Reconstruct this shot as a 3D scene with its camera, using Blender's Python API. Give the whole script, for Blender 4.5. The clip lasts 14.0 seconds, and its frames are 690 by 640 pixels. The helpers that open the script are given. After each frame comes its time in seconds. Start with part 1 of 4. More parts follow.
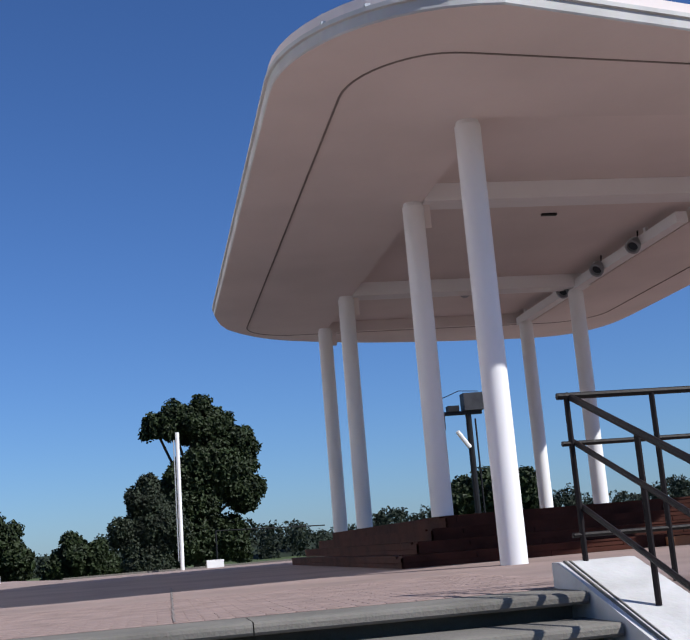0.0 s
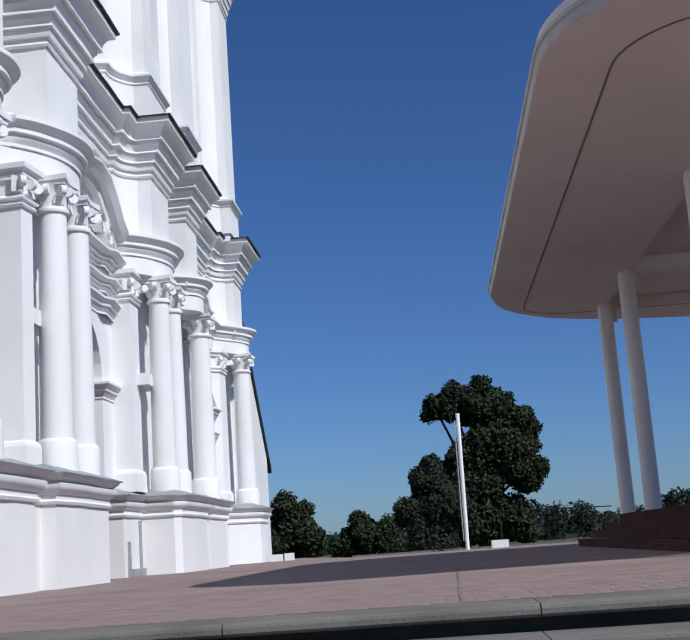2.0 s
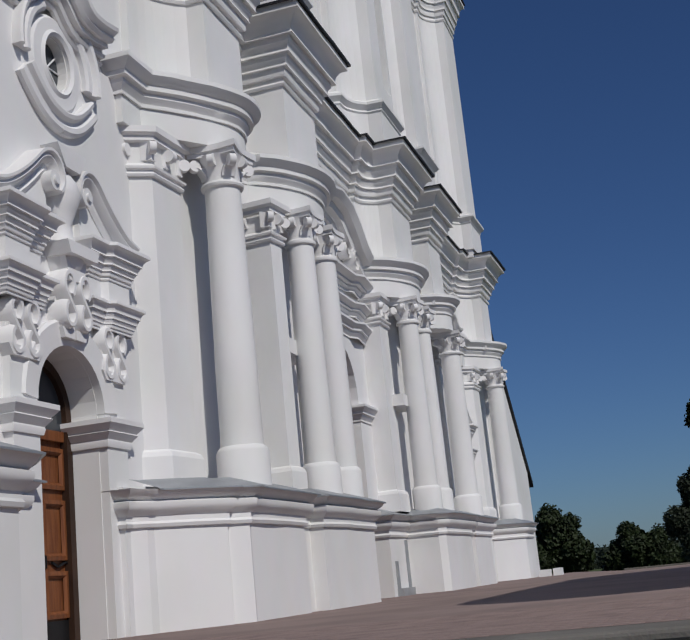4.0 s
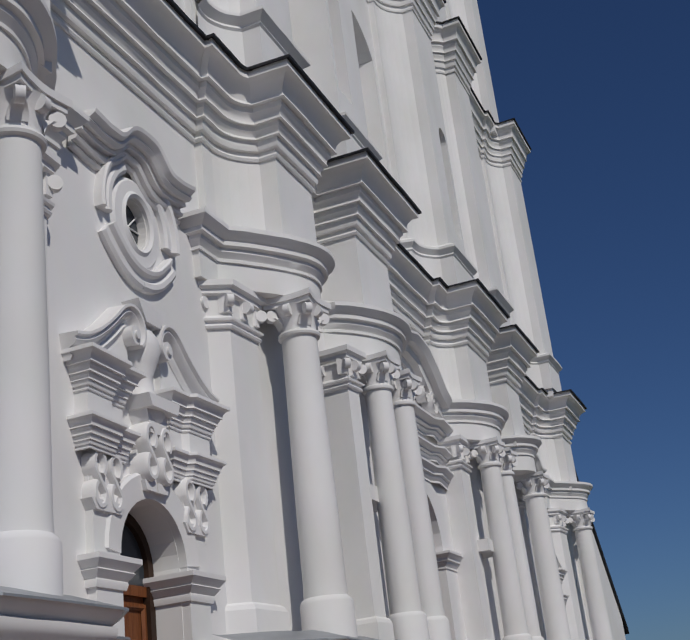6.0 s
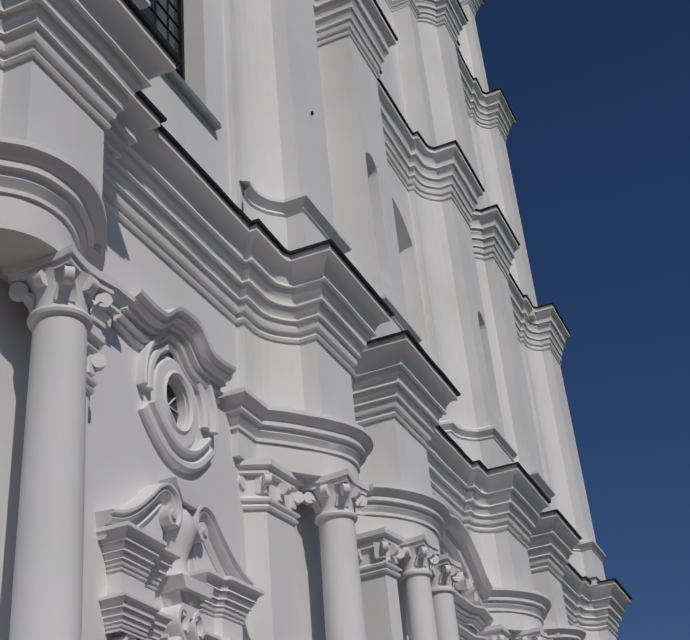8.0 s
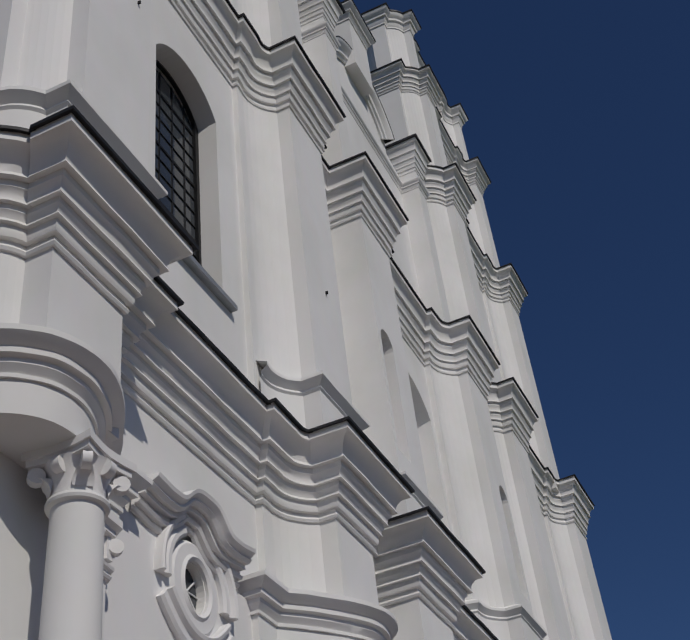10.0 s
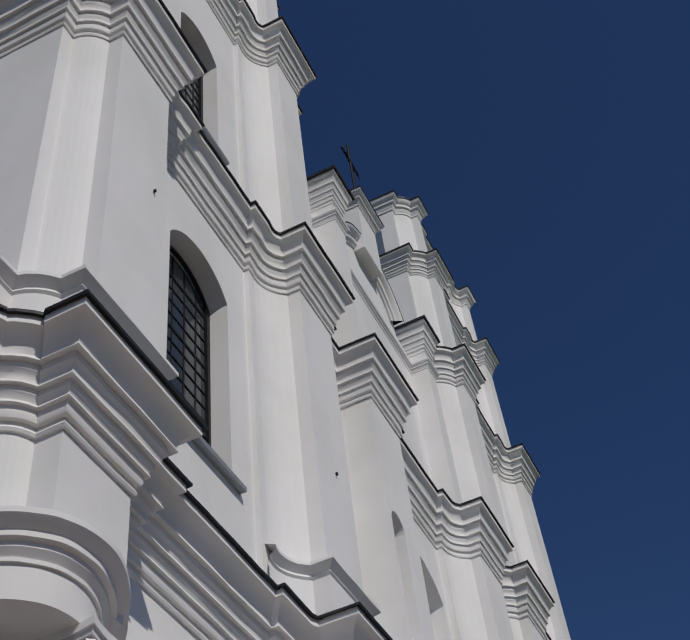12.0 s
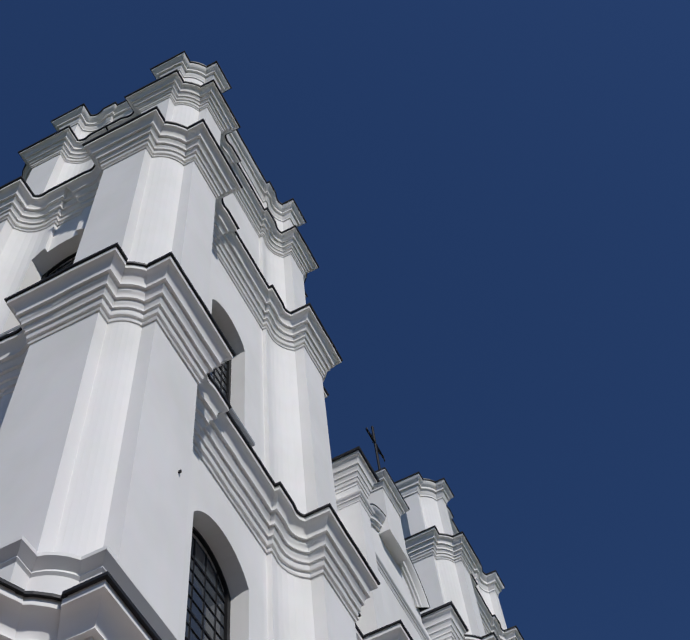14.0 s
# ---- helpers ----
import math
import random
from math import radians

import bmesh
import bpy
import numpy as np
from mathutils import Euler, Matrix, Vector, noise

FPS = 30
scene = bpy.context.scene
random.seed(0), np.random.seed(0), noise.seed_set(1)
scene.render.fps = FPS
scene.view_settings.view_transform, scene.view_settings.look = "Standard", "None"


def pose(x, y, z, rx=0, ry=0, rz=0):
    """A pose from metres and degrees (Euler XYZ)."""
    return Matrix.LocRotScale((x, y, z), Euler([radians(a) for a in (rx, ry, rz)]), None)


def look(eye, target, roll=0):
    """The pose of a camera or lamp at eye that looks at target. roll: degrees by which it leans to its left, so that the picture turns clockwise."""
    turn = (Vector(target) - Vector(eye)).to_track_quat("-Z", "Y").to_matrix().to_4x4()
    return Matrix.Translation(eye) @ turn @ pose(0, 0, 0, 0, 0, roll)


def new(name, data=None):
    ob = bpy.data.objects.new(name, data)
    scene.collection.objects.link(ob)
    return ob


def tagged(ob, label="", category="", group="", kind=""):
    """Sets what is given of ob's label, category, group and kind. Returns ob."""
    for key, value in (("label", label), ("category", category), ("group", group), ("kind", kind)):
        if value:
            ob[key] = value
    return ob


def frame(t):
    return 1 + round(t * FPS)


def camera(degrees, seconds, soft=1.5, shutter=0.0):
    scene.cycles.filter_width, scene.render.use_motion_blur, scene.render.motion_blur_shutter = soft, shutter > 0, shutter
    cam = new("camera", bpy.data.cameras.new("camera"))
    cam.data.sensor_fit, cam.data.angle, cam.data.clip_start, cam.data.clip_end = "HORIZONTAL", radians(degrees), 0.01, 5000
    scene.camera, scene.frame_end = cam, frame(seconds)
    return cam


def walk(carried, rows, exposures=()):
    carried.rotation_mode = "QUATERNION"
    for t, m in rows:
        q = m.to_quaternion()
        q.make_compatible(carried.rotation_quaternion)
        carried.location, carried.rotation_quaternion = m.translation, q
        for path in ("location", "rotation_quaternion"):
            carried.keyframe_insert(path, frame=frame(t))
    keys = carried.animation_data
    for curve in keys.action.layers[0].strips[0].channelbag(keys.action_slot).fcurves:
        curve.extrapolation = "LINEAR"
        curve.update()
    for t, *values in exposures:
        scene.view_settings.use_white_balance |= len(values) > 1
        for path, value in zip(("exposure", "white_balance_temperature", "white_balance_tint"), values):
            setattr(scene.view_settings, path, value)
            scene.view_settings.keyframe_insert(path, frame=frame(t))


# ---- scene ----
cam = camera(33.72, 14.0)
EYE = (0.0, 0.0, 0.41)
# seconds, yaw, pitch, roll
TURNS = [
    (0, -99.35, 11.13, 4.67),
    (0.5, -96.95, 11.48, 2.58),
    (1, -94.12, 11.48, 3.06),
    (1.5, -90.14, 11.03, 3.74),
    (2, -85.33, 11.22, 3.97),
    (2.5, -80.25, 10.76, 4.07),
    (3, -77.01, 10.93, 5.03),
    (3.5, -73.98, 11.51, 5.46),
    (6, -67.84, 20.88, 6.35),
    (6.5, -67.53, 22.82, 5.72),
    (7, -67.38, 24.72, 5.20),
    (7.5, -66.94, 27.47, 4.87),
    (8, -66.38, 30.11, 4.86),
    (10.5, -64.64, 41.22, 5.60),
    (11, -64.61, 43.28, 5.45),
    (11.5, -64.41, 45.57, 5.64),
    (12, -64.26, 48.27, 5.46),
    (12.5, -64.52, 51.18, 4.72),
    (13, -64.46, 56.66, 4.41),
    (13.5, -64.15, 59.95, 4.25),
    (14, -63.79, 62.41, 4.27),
]
walk(cam, [(t, pose(*EYE, 90 + p, r, y)) for t, y, p, r in TURNS],
     exposures=[(0.0, 0.63, 6120, 10), (1.0, 0.48, 6030, 10), (2.0, 0.18, 5950, 10), (3.5, -0.38, 6250, 10), (6.0, -0.70, 6450, 10), (8.0, -0.76, 6550, 10),
                (10.5, -0.82, 6600, 10), (11.5, -0.66, 6550, 10), (12.5, -0.56, 6500, 10), (13.5, -0.42, 6380, 10), (14.0, -0.22, 6300, 10)])

# ---- world, sun ----
SUN = Vector((0.68, 0.87, -1.0)).normalized()      # the way the sunlight goes
world = bpy.data.worlds.new("world")
scene.world = world
world.use_nodes = True
wn = world.node_tree
sky = wn.nodes.new("ShaderNodeTexSky")
sky.sky_type, sky.sun_disc = "NISHITA", False
sky.sun_elevation = math.asin(-SUN.z)
sky.sun_rotation = math.atan2(-SUN.x, -SUN.y)
sky.air_density, sky.dust_density, sky.ozone_density = 1.0, 0.3, 2.5
tint = wn.nodes.new("ShaderNodeMix")
tint.data_type, tint.blend_type = "RGBA", "MULTIPLY"
tint.inputs["Factor"].default_value = 1.0
tint.inputs["B"].default_value = (0.61, 0.86, 1.30, 1)      # a clear, dry northern sky
wn.links.new(sky.outputs["Color"], tint.inputs["A"])
wn.nodes["Background"].inputs["Strength"].default_value = 0.05
wn.links.new(tint.outputs["Result"], wn.nodes["Background"].inputs["Color"])
sun = new("sun", bpy.data.lights.new("sun", "SUN"))
sun.data.energy, sun.data.angle, sun.data.color = 3.7, radians(0.53), (1.0, 0.95, 0.88)
sun.matrix_world = look((0, 0, 60), Vector((0, 0, 60)) + SUN)


# ---- materials ----
def material(name, colour, rough=0.8, metal=0.0, vary=0.12, scale=1.2, grain=60.0, bump=0.15, second=None, stretch=(1, 1, 1), spec=0.3):
    """A base colour with stains at a large scale, grain at a small one and a fine relief."""
    m = bpy.data.materials.new(name)
    m.use_nodes = True
    n, l = m.node_tree.nodes, m.node_tree.links
    b = n["Principled BSDF"]
    b.inputs["Roughness"].default_value, b.inputs["Metallic"].default_value = rough, metal
    b.inputs["Specular IOR Level"].default_value = spec
    co = n.new("ShaderNodeTexCoord")
    mp = n.new("ShaderNodeMapping")
    mp.inputs["Scale"].default_value = stretch
    l.new(co.outputs["Object"], mp.inputs["Vector"])
    big, small = n.new("ShaderNodeTexNoise"), n.new("ShaderNodeTexNoise")
    big.inputs["Scale"].default_value, big.inputs["Detail"].default_value = scale, 6
    small.inputs["Scale"].default_value, small.inputs["Detail"].default_value = grain, 3
    for k in (big, small):
        l.new(mp.outputs["Vector"], k.inputs["Vector"])
    dark = second or tuple(c * (1 - 2 * vary) for c in colour)
    ramp = n.new("ShaderNodeMix")
    ramp.data_type = "RGBA"
    ramp.inputs["A"].default_value, ramp.inputs["B"].default_value = (*dark, 1), (*colour, 1)
    mr = n.new("ShaderNodeMapRange")
    mr.inputs["From Min"].default_value, mr.inputs["From Max"].default_value = 0.3, 0.6
    l.new(big.outputs["Fac"], mr.inputs["Value"])
    l.new(mr.outputs["Result"], ramp.inputs["Factor"])
    fine = n.new("ShaderNodeMix")
    fine.data_type, fine.blend_type = "RGBA", "MULTIPLY"
    fine.inputs["Factor"].default_value = vary
    l.new(ramp.outputs["Result"], fine.inputs["A"])
    l.new(small.outputs["Color"], fine.inputs["B"])
    l.new(fine.outputs["Result"], b.inputs["Base Color"])
    bp = n.new("ShaderNodeBump")
    bp.inputs["Strength"].default_value, bp.inputs["Distance"].default_value = bump, 0.02
    l.new(small.outputs["Fac"], bp.inputs["Height"])
    l.new(bp.outputs["Normal"], b.inputs["Normal"])
    return m


PLASTER = material("white_plaster", (0.80, 0.79, 0.785), 0.9, vary=0.05, scale=0.5, grain=2.4, bump=0.16, second=(0.725, 0.72, 0.70), stretch=(1, 1, 0.7))
STUCCO = material("white_stucco", (0.80, 0.79, 0.785), 0.85, vary=0.05, scale=0.8, grain=14, bump=0.12)
LEAD = material("dark_sheet_metal", (0.06, 0.06, 0.065), 0.55, 0.5, vary=0.2, scale=2, grain=30, bump=0.05)
GREYMETAL = material("grey_sheet_metal", (0.42, 0.44, 0.46), 0.45, 0.5, vary=0.1, scale=2, grain=30, bump=0.05)
DOORWOOD = material("varnished_wood", (0.24, 0.085, 0.03), 0.45, vary=0.2, scale=3, grain=40, second=(0.13, 0.04, 0.015), stretch=(6, 6, 0.6))
GLASSDARK = material("window_glass", (0.05, 0.058, 0.068), 0.08, vary=0.05, bump=0.0, spec=0.6)
IRON = material("black_iron", (0.02, 0.02, 0.022), 0.5, 0.4, vary=0.2, scale=4, grain=40)
RAILPAINT = material("black_paint", (0.016, 0.012, 0.012), 0.5, 0.0, vary=0.2, scale=4, grain=40, spec=0.15)
PAVING = material("pink_paving", (0.285, 0.212, 0.19), 0.9, vary=0.12, scale=0.6, grain=12, bump=0.3)
CONCRETE = material("concrete", (0.185, 0.172, 0.15), 0.9, vary=0.15, scale=1.5, grain=40, bump=0.3)
CANOPY = material("canopy_paint", (0.72, 0.645, 0.615), 0.8, vary=0.05, scale=0.5, grain=20, bump=0.05)
COLUMNPAINT = material("column_paint", (0.78, 0.77, 0.77), 0.6, vary=0.03, scale=0.8, grain=20, bump=0.04)
FASCIA = material("weathered_fascia", (0.56, 0.55, 0.53), 0.8, vary=0.12, scale=1.2, grain=12, bump=0.1)
STAGEWOOD = material("dark_stage_wood", (0.075, 0.026, 0.017), 0.75, vary=0.25, scale=2, grain=30, second=(0.035, 0.012, 0.008), stretch=(1, 1, 1), spec=0.12)
GRASS = material("grass", (0.09, 0.12, 0.04), 0.95, vary=0.25, scale=0.3, grain=8, bump=0.5)
LEAVES = material("leaves", (0.03, 0.046, 0.015), 0.6, vary=0.3, scale=1.2, grain=5, bump=0.2, spec=0.25)
DARKLEAVES = material("far_leaves", (0.026, 0.038, 0.022), 0.8, vary=0.3, scale=0.3, grain=2, bump=0.2)
BARK = material("bark", (0.10, 0.07, 0.05), 0.9, vary=0.3, scale=2, grain=14, bump=0.6, stretch=(1, 1, 0.25))
GROOVE = material("groove", (0.22, 0.19, 0.175), 0.9, vary=0.1)
BRIGHTWOOD = material("light_wood", (0.42, 0.18, 0.08), 0.7, vary=0.2)
WILLOW = material("willow_leaves", (0.034, 0.046, 0.025), 0.7, vary=0.3, scale=1.2, grain=5, bump=0.2)
HEDGE = material("hedge_leaves", (0.16, 0.19, 0.05), 0.7, vary=0.3, scale=1.2, grain=5, bump=0.2)
BRICK = material("brick_paver", (0.295, 0.216, 0.192), 0.9, vary=0.14, scale=3, grain=60, bump=0.3)
WORNWHITE = material("worn_white_paint", (0.60, 0.59, 0.58), 0.75, vary=0.1, scale=2.2, grain=25, bump=0.2, second=(0.46, 0.45, 0.435))
WHITEPAINT = material("white_paint", (0.8, 0.8, 0.8), 0.6, vary=0.04, scale=1, grain=20, bump=0.05)


# ---- building helpers ----
def thing(name, label, category, at=(0, 0, 0), group="", kind=""):
    ob = new(name)
    ob.location = at
    return tagged(ob, label, category, group, kind)


def mesh(name, verts, faces, mat, parent=None, label="", smooth=False, merge=False):
    me = bpy.data.meshes.new(name)
    me.from_pydata([tuple(v) for v in verts], [], faces)
    bm = bmesh.new()
    bm.from_mesh(me)
    if merge:
        bmesh.ops.remove_doubles(bm, verts=bm.verts, dist=0.0005)
    bmesh.ops.recalc_face_normals(bm, faces=bm.faces)
    bm.to_mesh(me)
    bm.free()
    me.materials.append(mat)
    if smooth:
        for p in me.polygons:
            p.use_smooth = True
        me.set_sharp_from_angle(angle=radians(35))
    ob = new(name, me)
    if parent:
        ob.parent = parent
    if label:
        tagged(ob, label)
    return ob


def sweep(path, profile, closed=False, cap=False):
    """A moulding: profile points (out, z) carried along a plan path; out is to the right of the way along the path."""
    n = len(path)
    p = [Vector(q) for q in path]
    off = []
    for i in range(n):
        a = p[i] - p[i - 1] if (i > 0 or closed) else p[1] - p[0]
        b = p[(i + 1) % n] - p[i] if (i < n - 1 or closed) else p[-1] - p[-2]
        na, nb = Vector((a.y, -a.x)).normalized(), Vector((b.y, -b.x)).normalized()
        m = (na + nb)
        m = m / max(m.length_squared / 2, 0.3)
        off.append(m)
    verts, faces = [], []
    k = len(profile)
    for i in range(n):
        for o, z in profile:
            verts.append((p[i].x + off[i].x * o, p[i].y + off[i].y * o, z))
    for i in range(n if closed else n - 1):
        j = (i + 1) % n
        for q in range(k - 1):
            faces.append((i * k + q, j * k + q, j * k + q + 1, i * k + q + 1))
    if cap and not closed:
        faces.append(tuple(range(k)))
        faces.append(tuple((n - 1) * k + q for q in range(k)))
    return verts, faces


def uneven(path, profile, closed=False, amount=0.014):
    """A moulding run by hand: as sweep, with slight waves along it."""
    pts, n = [], len(path)
    for i in range(n if closed else n - 1):
        a, b = Vector(path[i]), Vector(path[(i + 1) % n])
        k = max(1, min(40, int((b - a).length / .45)))
        pts += [tuple(a + (b - a) * j / k) for j in range(k)]
    if not closed:
        pts.append(tuple(path[-1]))
    v, f = sweep(pts, profile, closed)
    out = []
    for q in v:
        w = noise.noise_vector(Vector(q) * 1.3) * amount + noise.noise_vector(Vector(q) * 4.1) * amount * .6
        out.append((q[0] + w.x, q[1] + w.y, q[2] + w.z * .8))
    return out, f


def joined(*bits):
    verts, faces = [], []
    for v, f in bits:
        o = len(verts)
        verts += list(v)
        faces += [tuple(i + o for i in g) for g in f]
    return verts, faces


def slab(path, z0, z1):
    """A solid prism over a closed plan path."""
    n = len(path)
    v = [(x, y, z0) for x, y in path] + [(x, y, z1) for x, y in path]
    f = [(i, (i + 1) % n, n + (i + 1) % n, n + i) for i in range(n)]
    return v, f + [tuple(range(n)), tuple(range(n, 2 * n))]


def box(x0, x1, y0, y1, z0, z1):
    return slab([(x0, y0), (x1, y0), (x1, y1), (x0, y1)], z0, z1)


def turned(profile, n=24, at=(0, 0), a0=0.0, a1=360.0):
    """A turned body: profile points (radius, z)."""
    v, f, k = [], [], len(profile)
    full = a1 - a0 >= 360
    m = n if full else n + 1
    for i in range(m):
        a = radians(a0 + (a1 - a0) * i / n)
        v += [(at[0] + r * math.cos(a), at[1] + r * math.sin(a), z) for r, z in profile]
    for i in range(n):
        j = (i + 1) % m
        f += [(i * k + q, j * k + q, j * k + q + 1, i * k + q + 1) for q in range(k - 1)]
    return v, f


def tube(points, r, n=8):
    """A bar along points."""
    v, f = [], []
    pts = [Vector(p) for p in points]
    for i, p in enumerate(pts):
        d = (pts[min(i + 1, len(pts) - 1)] - pts[max(i - 1, 0)]).normalized()
        s = d.orthogonal().normalized() if abs(d.z) > 0.95 else d.cross(Vector((0, 0, 1))).normalized()
        t = s.cross(d)
        v += [tuple(p + r * (math.cos(2 * math.pi * k / n) * s + math.sin(2 * math.pi * k / n) * t)) for k in range(n)]
    for i in range(len(pts) - 1):
        f += [(i * n + k, i * n + (k + 1) % n, (i + 1) * n + (k + 1) % n, (i + 1) * n + k) for k in range(n)]
    f += [tuple(range(n)), tuple((len(pts) - 1) * n + k for k in range(n))]
    return v, f


def arc(cx, cy, r, a0, a1, n=8):
    return [(cx + r * math.cos(radians(a0 + (a1 - a0) * i / n)), cy + r * math.sin(radians(a0 + (a1 - a0) * i / n))) for i in range(n + 1)]


def hollow(p, q, bend, n=6):
    """A curve from p to q that bows to the left of the way by bend times its length."""
    p, q = Vector(p), Vector(q)
    d = q - p
    nrm = Vector((-d.y, d.x))
    return [tuple(p + d * t + nrm * bend * 4 * t * (1 - t)) for t in [i / n for i in range(n + 1)]]


XC = 27.45                                  # the facade's middle axis


def mirror(path, x=XC):
    return [(2 * x - a, b) for a, b in reversed(path)]


def flip(vf, x=XC):
    v, f = vf
    return [(2 * x - a, b, c) for a, b, c in v], [tuple(reversed(g)) for g in f]


# mouldings as (out, height) from the bottom of each, scaled to fit
def moulding(rows, z0, height, out):
    h = rows[-1][1]
    o = max(r[0] for r in rows)
    return [(a / o * out, z0 + b / h * height) for a, b in rows]


BIG = [(0, 0), (.06, 0), (.09, .05), (.06, .10), (.02, .10), (.02, .20), (.13, .20), (.16, .26), (.16, .40), (.26, .40), (.23, .46), (.26, .53), (.31, .57), (.31, .67), (.43, .66), (.40, .73), (.44, .83),
       (.51, .88), (.51, 1.0), (.66, .99), (.62, 1.07), (.67, 1.20), (.78, 1.32), (.93, 1.40), (1.0, 1.41), (1.0, 1.49), (.98, 1.58)]
SMALL = [(0, 0), (.12, 0), (.12, .10), (.06, .12), (.30, .30), (.30, .42), (.55, .46), (.55, .62), (.75, .70), (1.0, .85), (1.0, 1.0)]

# ---- church ----
church = thing("church", "white plastered baroque church with two square towers and curved cornices", "church")


def relief(path, profile, y, closed=False):
    """A moulding on a wall that faces -y: a path in x and z, profile points (aside, out); aside is to the left of the way (up, for a way to the right)."""
    v, f = sweep(path, [(-a, o) for a, o in profile], closed, True)
    return [(a, y - c, b) for a, b, c in v], f


def plate(path, y0, y1):
    """A flat piece with an outline in x and z, from y0 (front) to y1."""
    v, f = slab(path, 0, 1)
    return [(a, y0 + (y1 - y0) * c, b) for a, b, c in v], f


def cut(ob, vf):
    """Cuts an opening through a wall."""
    tool = mesh("tool", *vf, PLASTER)
    tool.parent = ob.parent
    mod = ob.modifiers.new("opening", "BOOLEAN")
    mod.operation, mod.solver, mod.object = "DIFFERENCE", "EXACT", tool
    bpy.context.view_layer.update()
    me = bpy.data.meshes.new_from_object(ob.evaluated_get(bpy.context.evaluated_depsgraph_get()))
    ob.modifiers.remove(mod)
    ob.data = me
    bpy.data.objects.remove(tool)


def arched(xc, half, z0, spring, rise, n=14):
    """Outline in x and z of an opening with a segmental or round arch."""
    r = (half * half + rise * rise) / (2 * rise)
    a = math.degrees(math.asin(min(1, half / r))) if rise <= half else 180 - math.degrees(math.asin(half / r))
    top = [(xc + r * math.sin(radians(t)), spring + rise - r + r * math.cos(radians(t))) for t in [a - 2 * a * i / n for i in range(n + 1)]]
    return [(xc - half, z0), (xc + half, z0)] + top


def placed(vf, m):
    v, f = vf
    return [tuple(m @ Vector(p)) for p in v], f


# main storey above the columns: plan, left half
HALF = ([(8.3, 40), (8.3, 8.4), (8.5, 8.3)] + hollow((8.5, 8.3), (8.95, 7.85), -.13)[1:] + [(8.95, 7.4), (10.6, 7.4), (10.6, 7.75)]
        + hollow((10.6, 7.75), (11.5, 8.3), .15)[1:] + [(11.62, 8.3), (11.62, 8.45), (16.5, 8.45), (16.5, 8.3)]
        + hollow((16.65, 8.3), (17.8, 7.75), .15) + [(17.8, 7.4), (19.5, 7.4), (19.5, 8.5), (21.95, 8.5), (21.95, 7.4), (24.05, 7.4), (24.05, 7.8)]
        + hollow((24.05, 7.8), (24.75, 8.3), .15)[1:] + [(24.85, 8.3), (24.85, 8.5)])
MAIN = HALF + mirror(HALF)
attic = mesh("wall", *slab(MAIN, 9.0, 12.6), PLASTER, church)
mesh("cornice", *uneven(MAIN, moulding(BIG, 11.17, 1.56, 0.75)), PLASTER, church, smooth=True)
mesh("cornice_flashing", *uneven(MAIN, [(0.72, 12.735), (0.82, 12.70), (0.83, 12.75), (-0.4, 13.05)]), LEAD, church, "dark sheet-metal cornice capping")

# lower storey wall with its recesses, and the passage behind each opening
LOW = [(8.3, 40), (8.3, 9.2), (10.2, 9.2), (10.2, 8.45), (11.6, 8.45), (11.6, 8.35), (16.3, 8.35), (16.3, 9.2), (24.2, 9.2), (24.2, 8.45)]
lower = mesh("wall", *slab(LOW + mirror(LOW), 0.0, 8.998), PLASTER, church)
DOORS = (13.97, 2 * XC - 13.97)
for x in DOORS:
    cut(lower, plate(arched(x, 0.88, -0.01, 3.22, 0.86), 8.0, 9.6))
cut(lower, plate(arched(XC, 1.55, -0.01, 5.2, 1.5), 8.0, 11.5))


def oval(xc, zc, a, b, n=28):
    return [(xc + a * math.cos(2 * math.pi * i / n), zc + b * math.sin(2 * math.pi * i / n)) for i in range(n)]


for x in DOORS:
    cut(lower, plate(oval(x + (.1 if x < XC else -.1), 8.5, 0.34, 0.42), 8.0, 9.1))


def scroll(x, z, r, y0, y1, turn=1, n=30, turns=1.6, fat=0.34):
    """A volute: a flat spiral band lying on the wall."""
    pts = []
    for i in range(n + 1):
        t = i / n
        rr = r * (1 - 0.75 * t)
        a = turn * (2 * math.pi * turns * t)
        pts.append((x + rr * math.cos(a), z + rr * math.sin(a)))
    w = r * fat * 0.5
    return relief(pts, [(-w, -0.05), (-w, y1 - y0 - 0.02), (-w * .6, y1 - y0), (w * .6, y1 - y0), (w, y1 - y0 - 0.02), (w, -0.05)], y1)


def s_scroll(x, z, w, h, y, out):
    """An S-shaped scroll that stands upright on the wall."""
    pts = []
    for i in range(25):
        t = i / 24
        if t <= .5:
            a = radians(-60 + 270 * (t * 2))
            pts.append((x + w * .75 * math.cos(a), z + h * .5 + h * .42 * math.sin(a)))
        else:
            a = radians(30 - 270 * (t * 2 - 1))
            pts.append((x + w * .75 * math.cos(a) * 1.0, z - h * .5 + h * .42 * math.sin(a)))
    k = w * .30
    return joined(relief(pts, [(-k, -.02), (-k, out - .06), (-k * .5, out), (k * .5, out), (k, out - .06), (k, -.02)], y),
                  plate(oval(x, z, w * .7, h * .95, 16), y - out * .35, y))


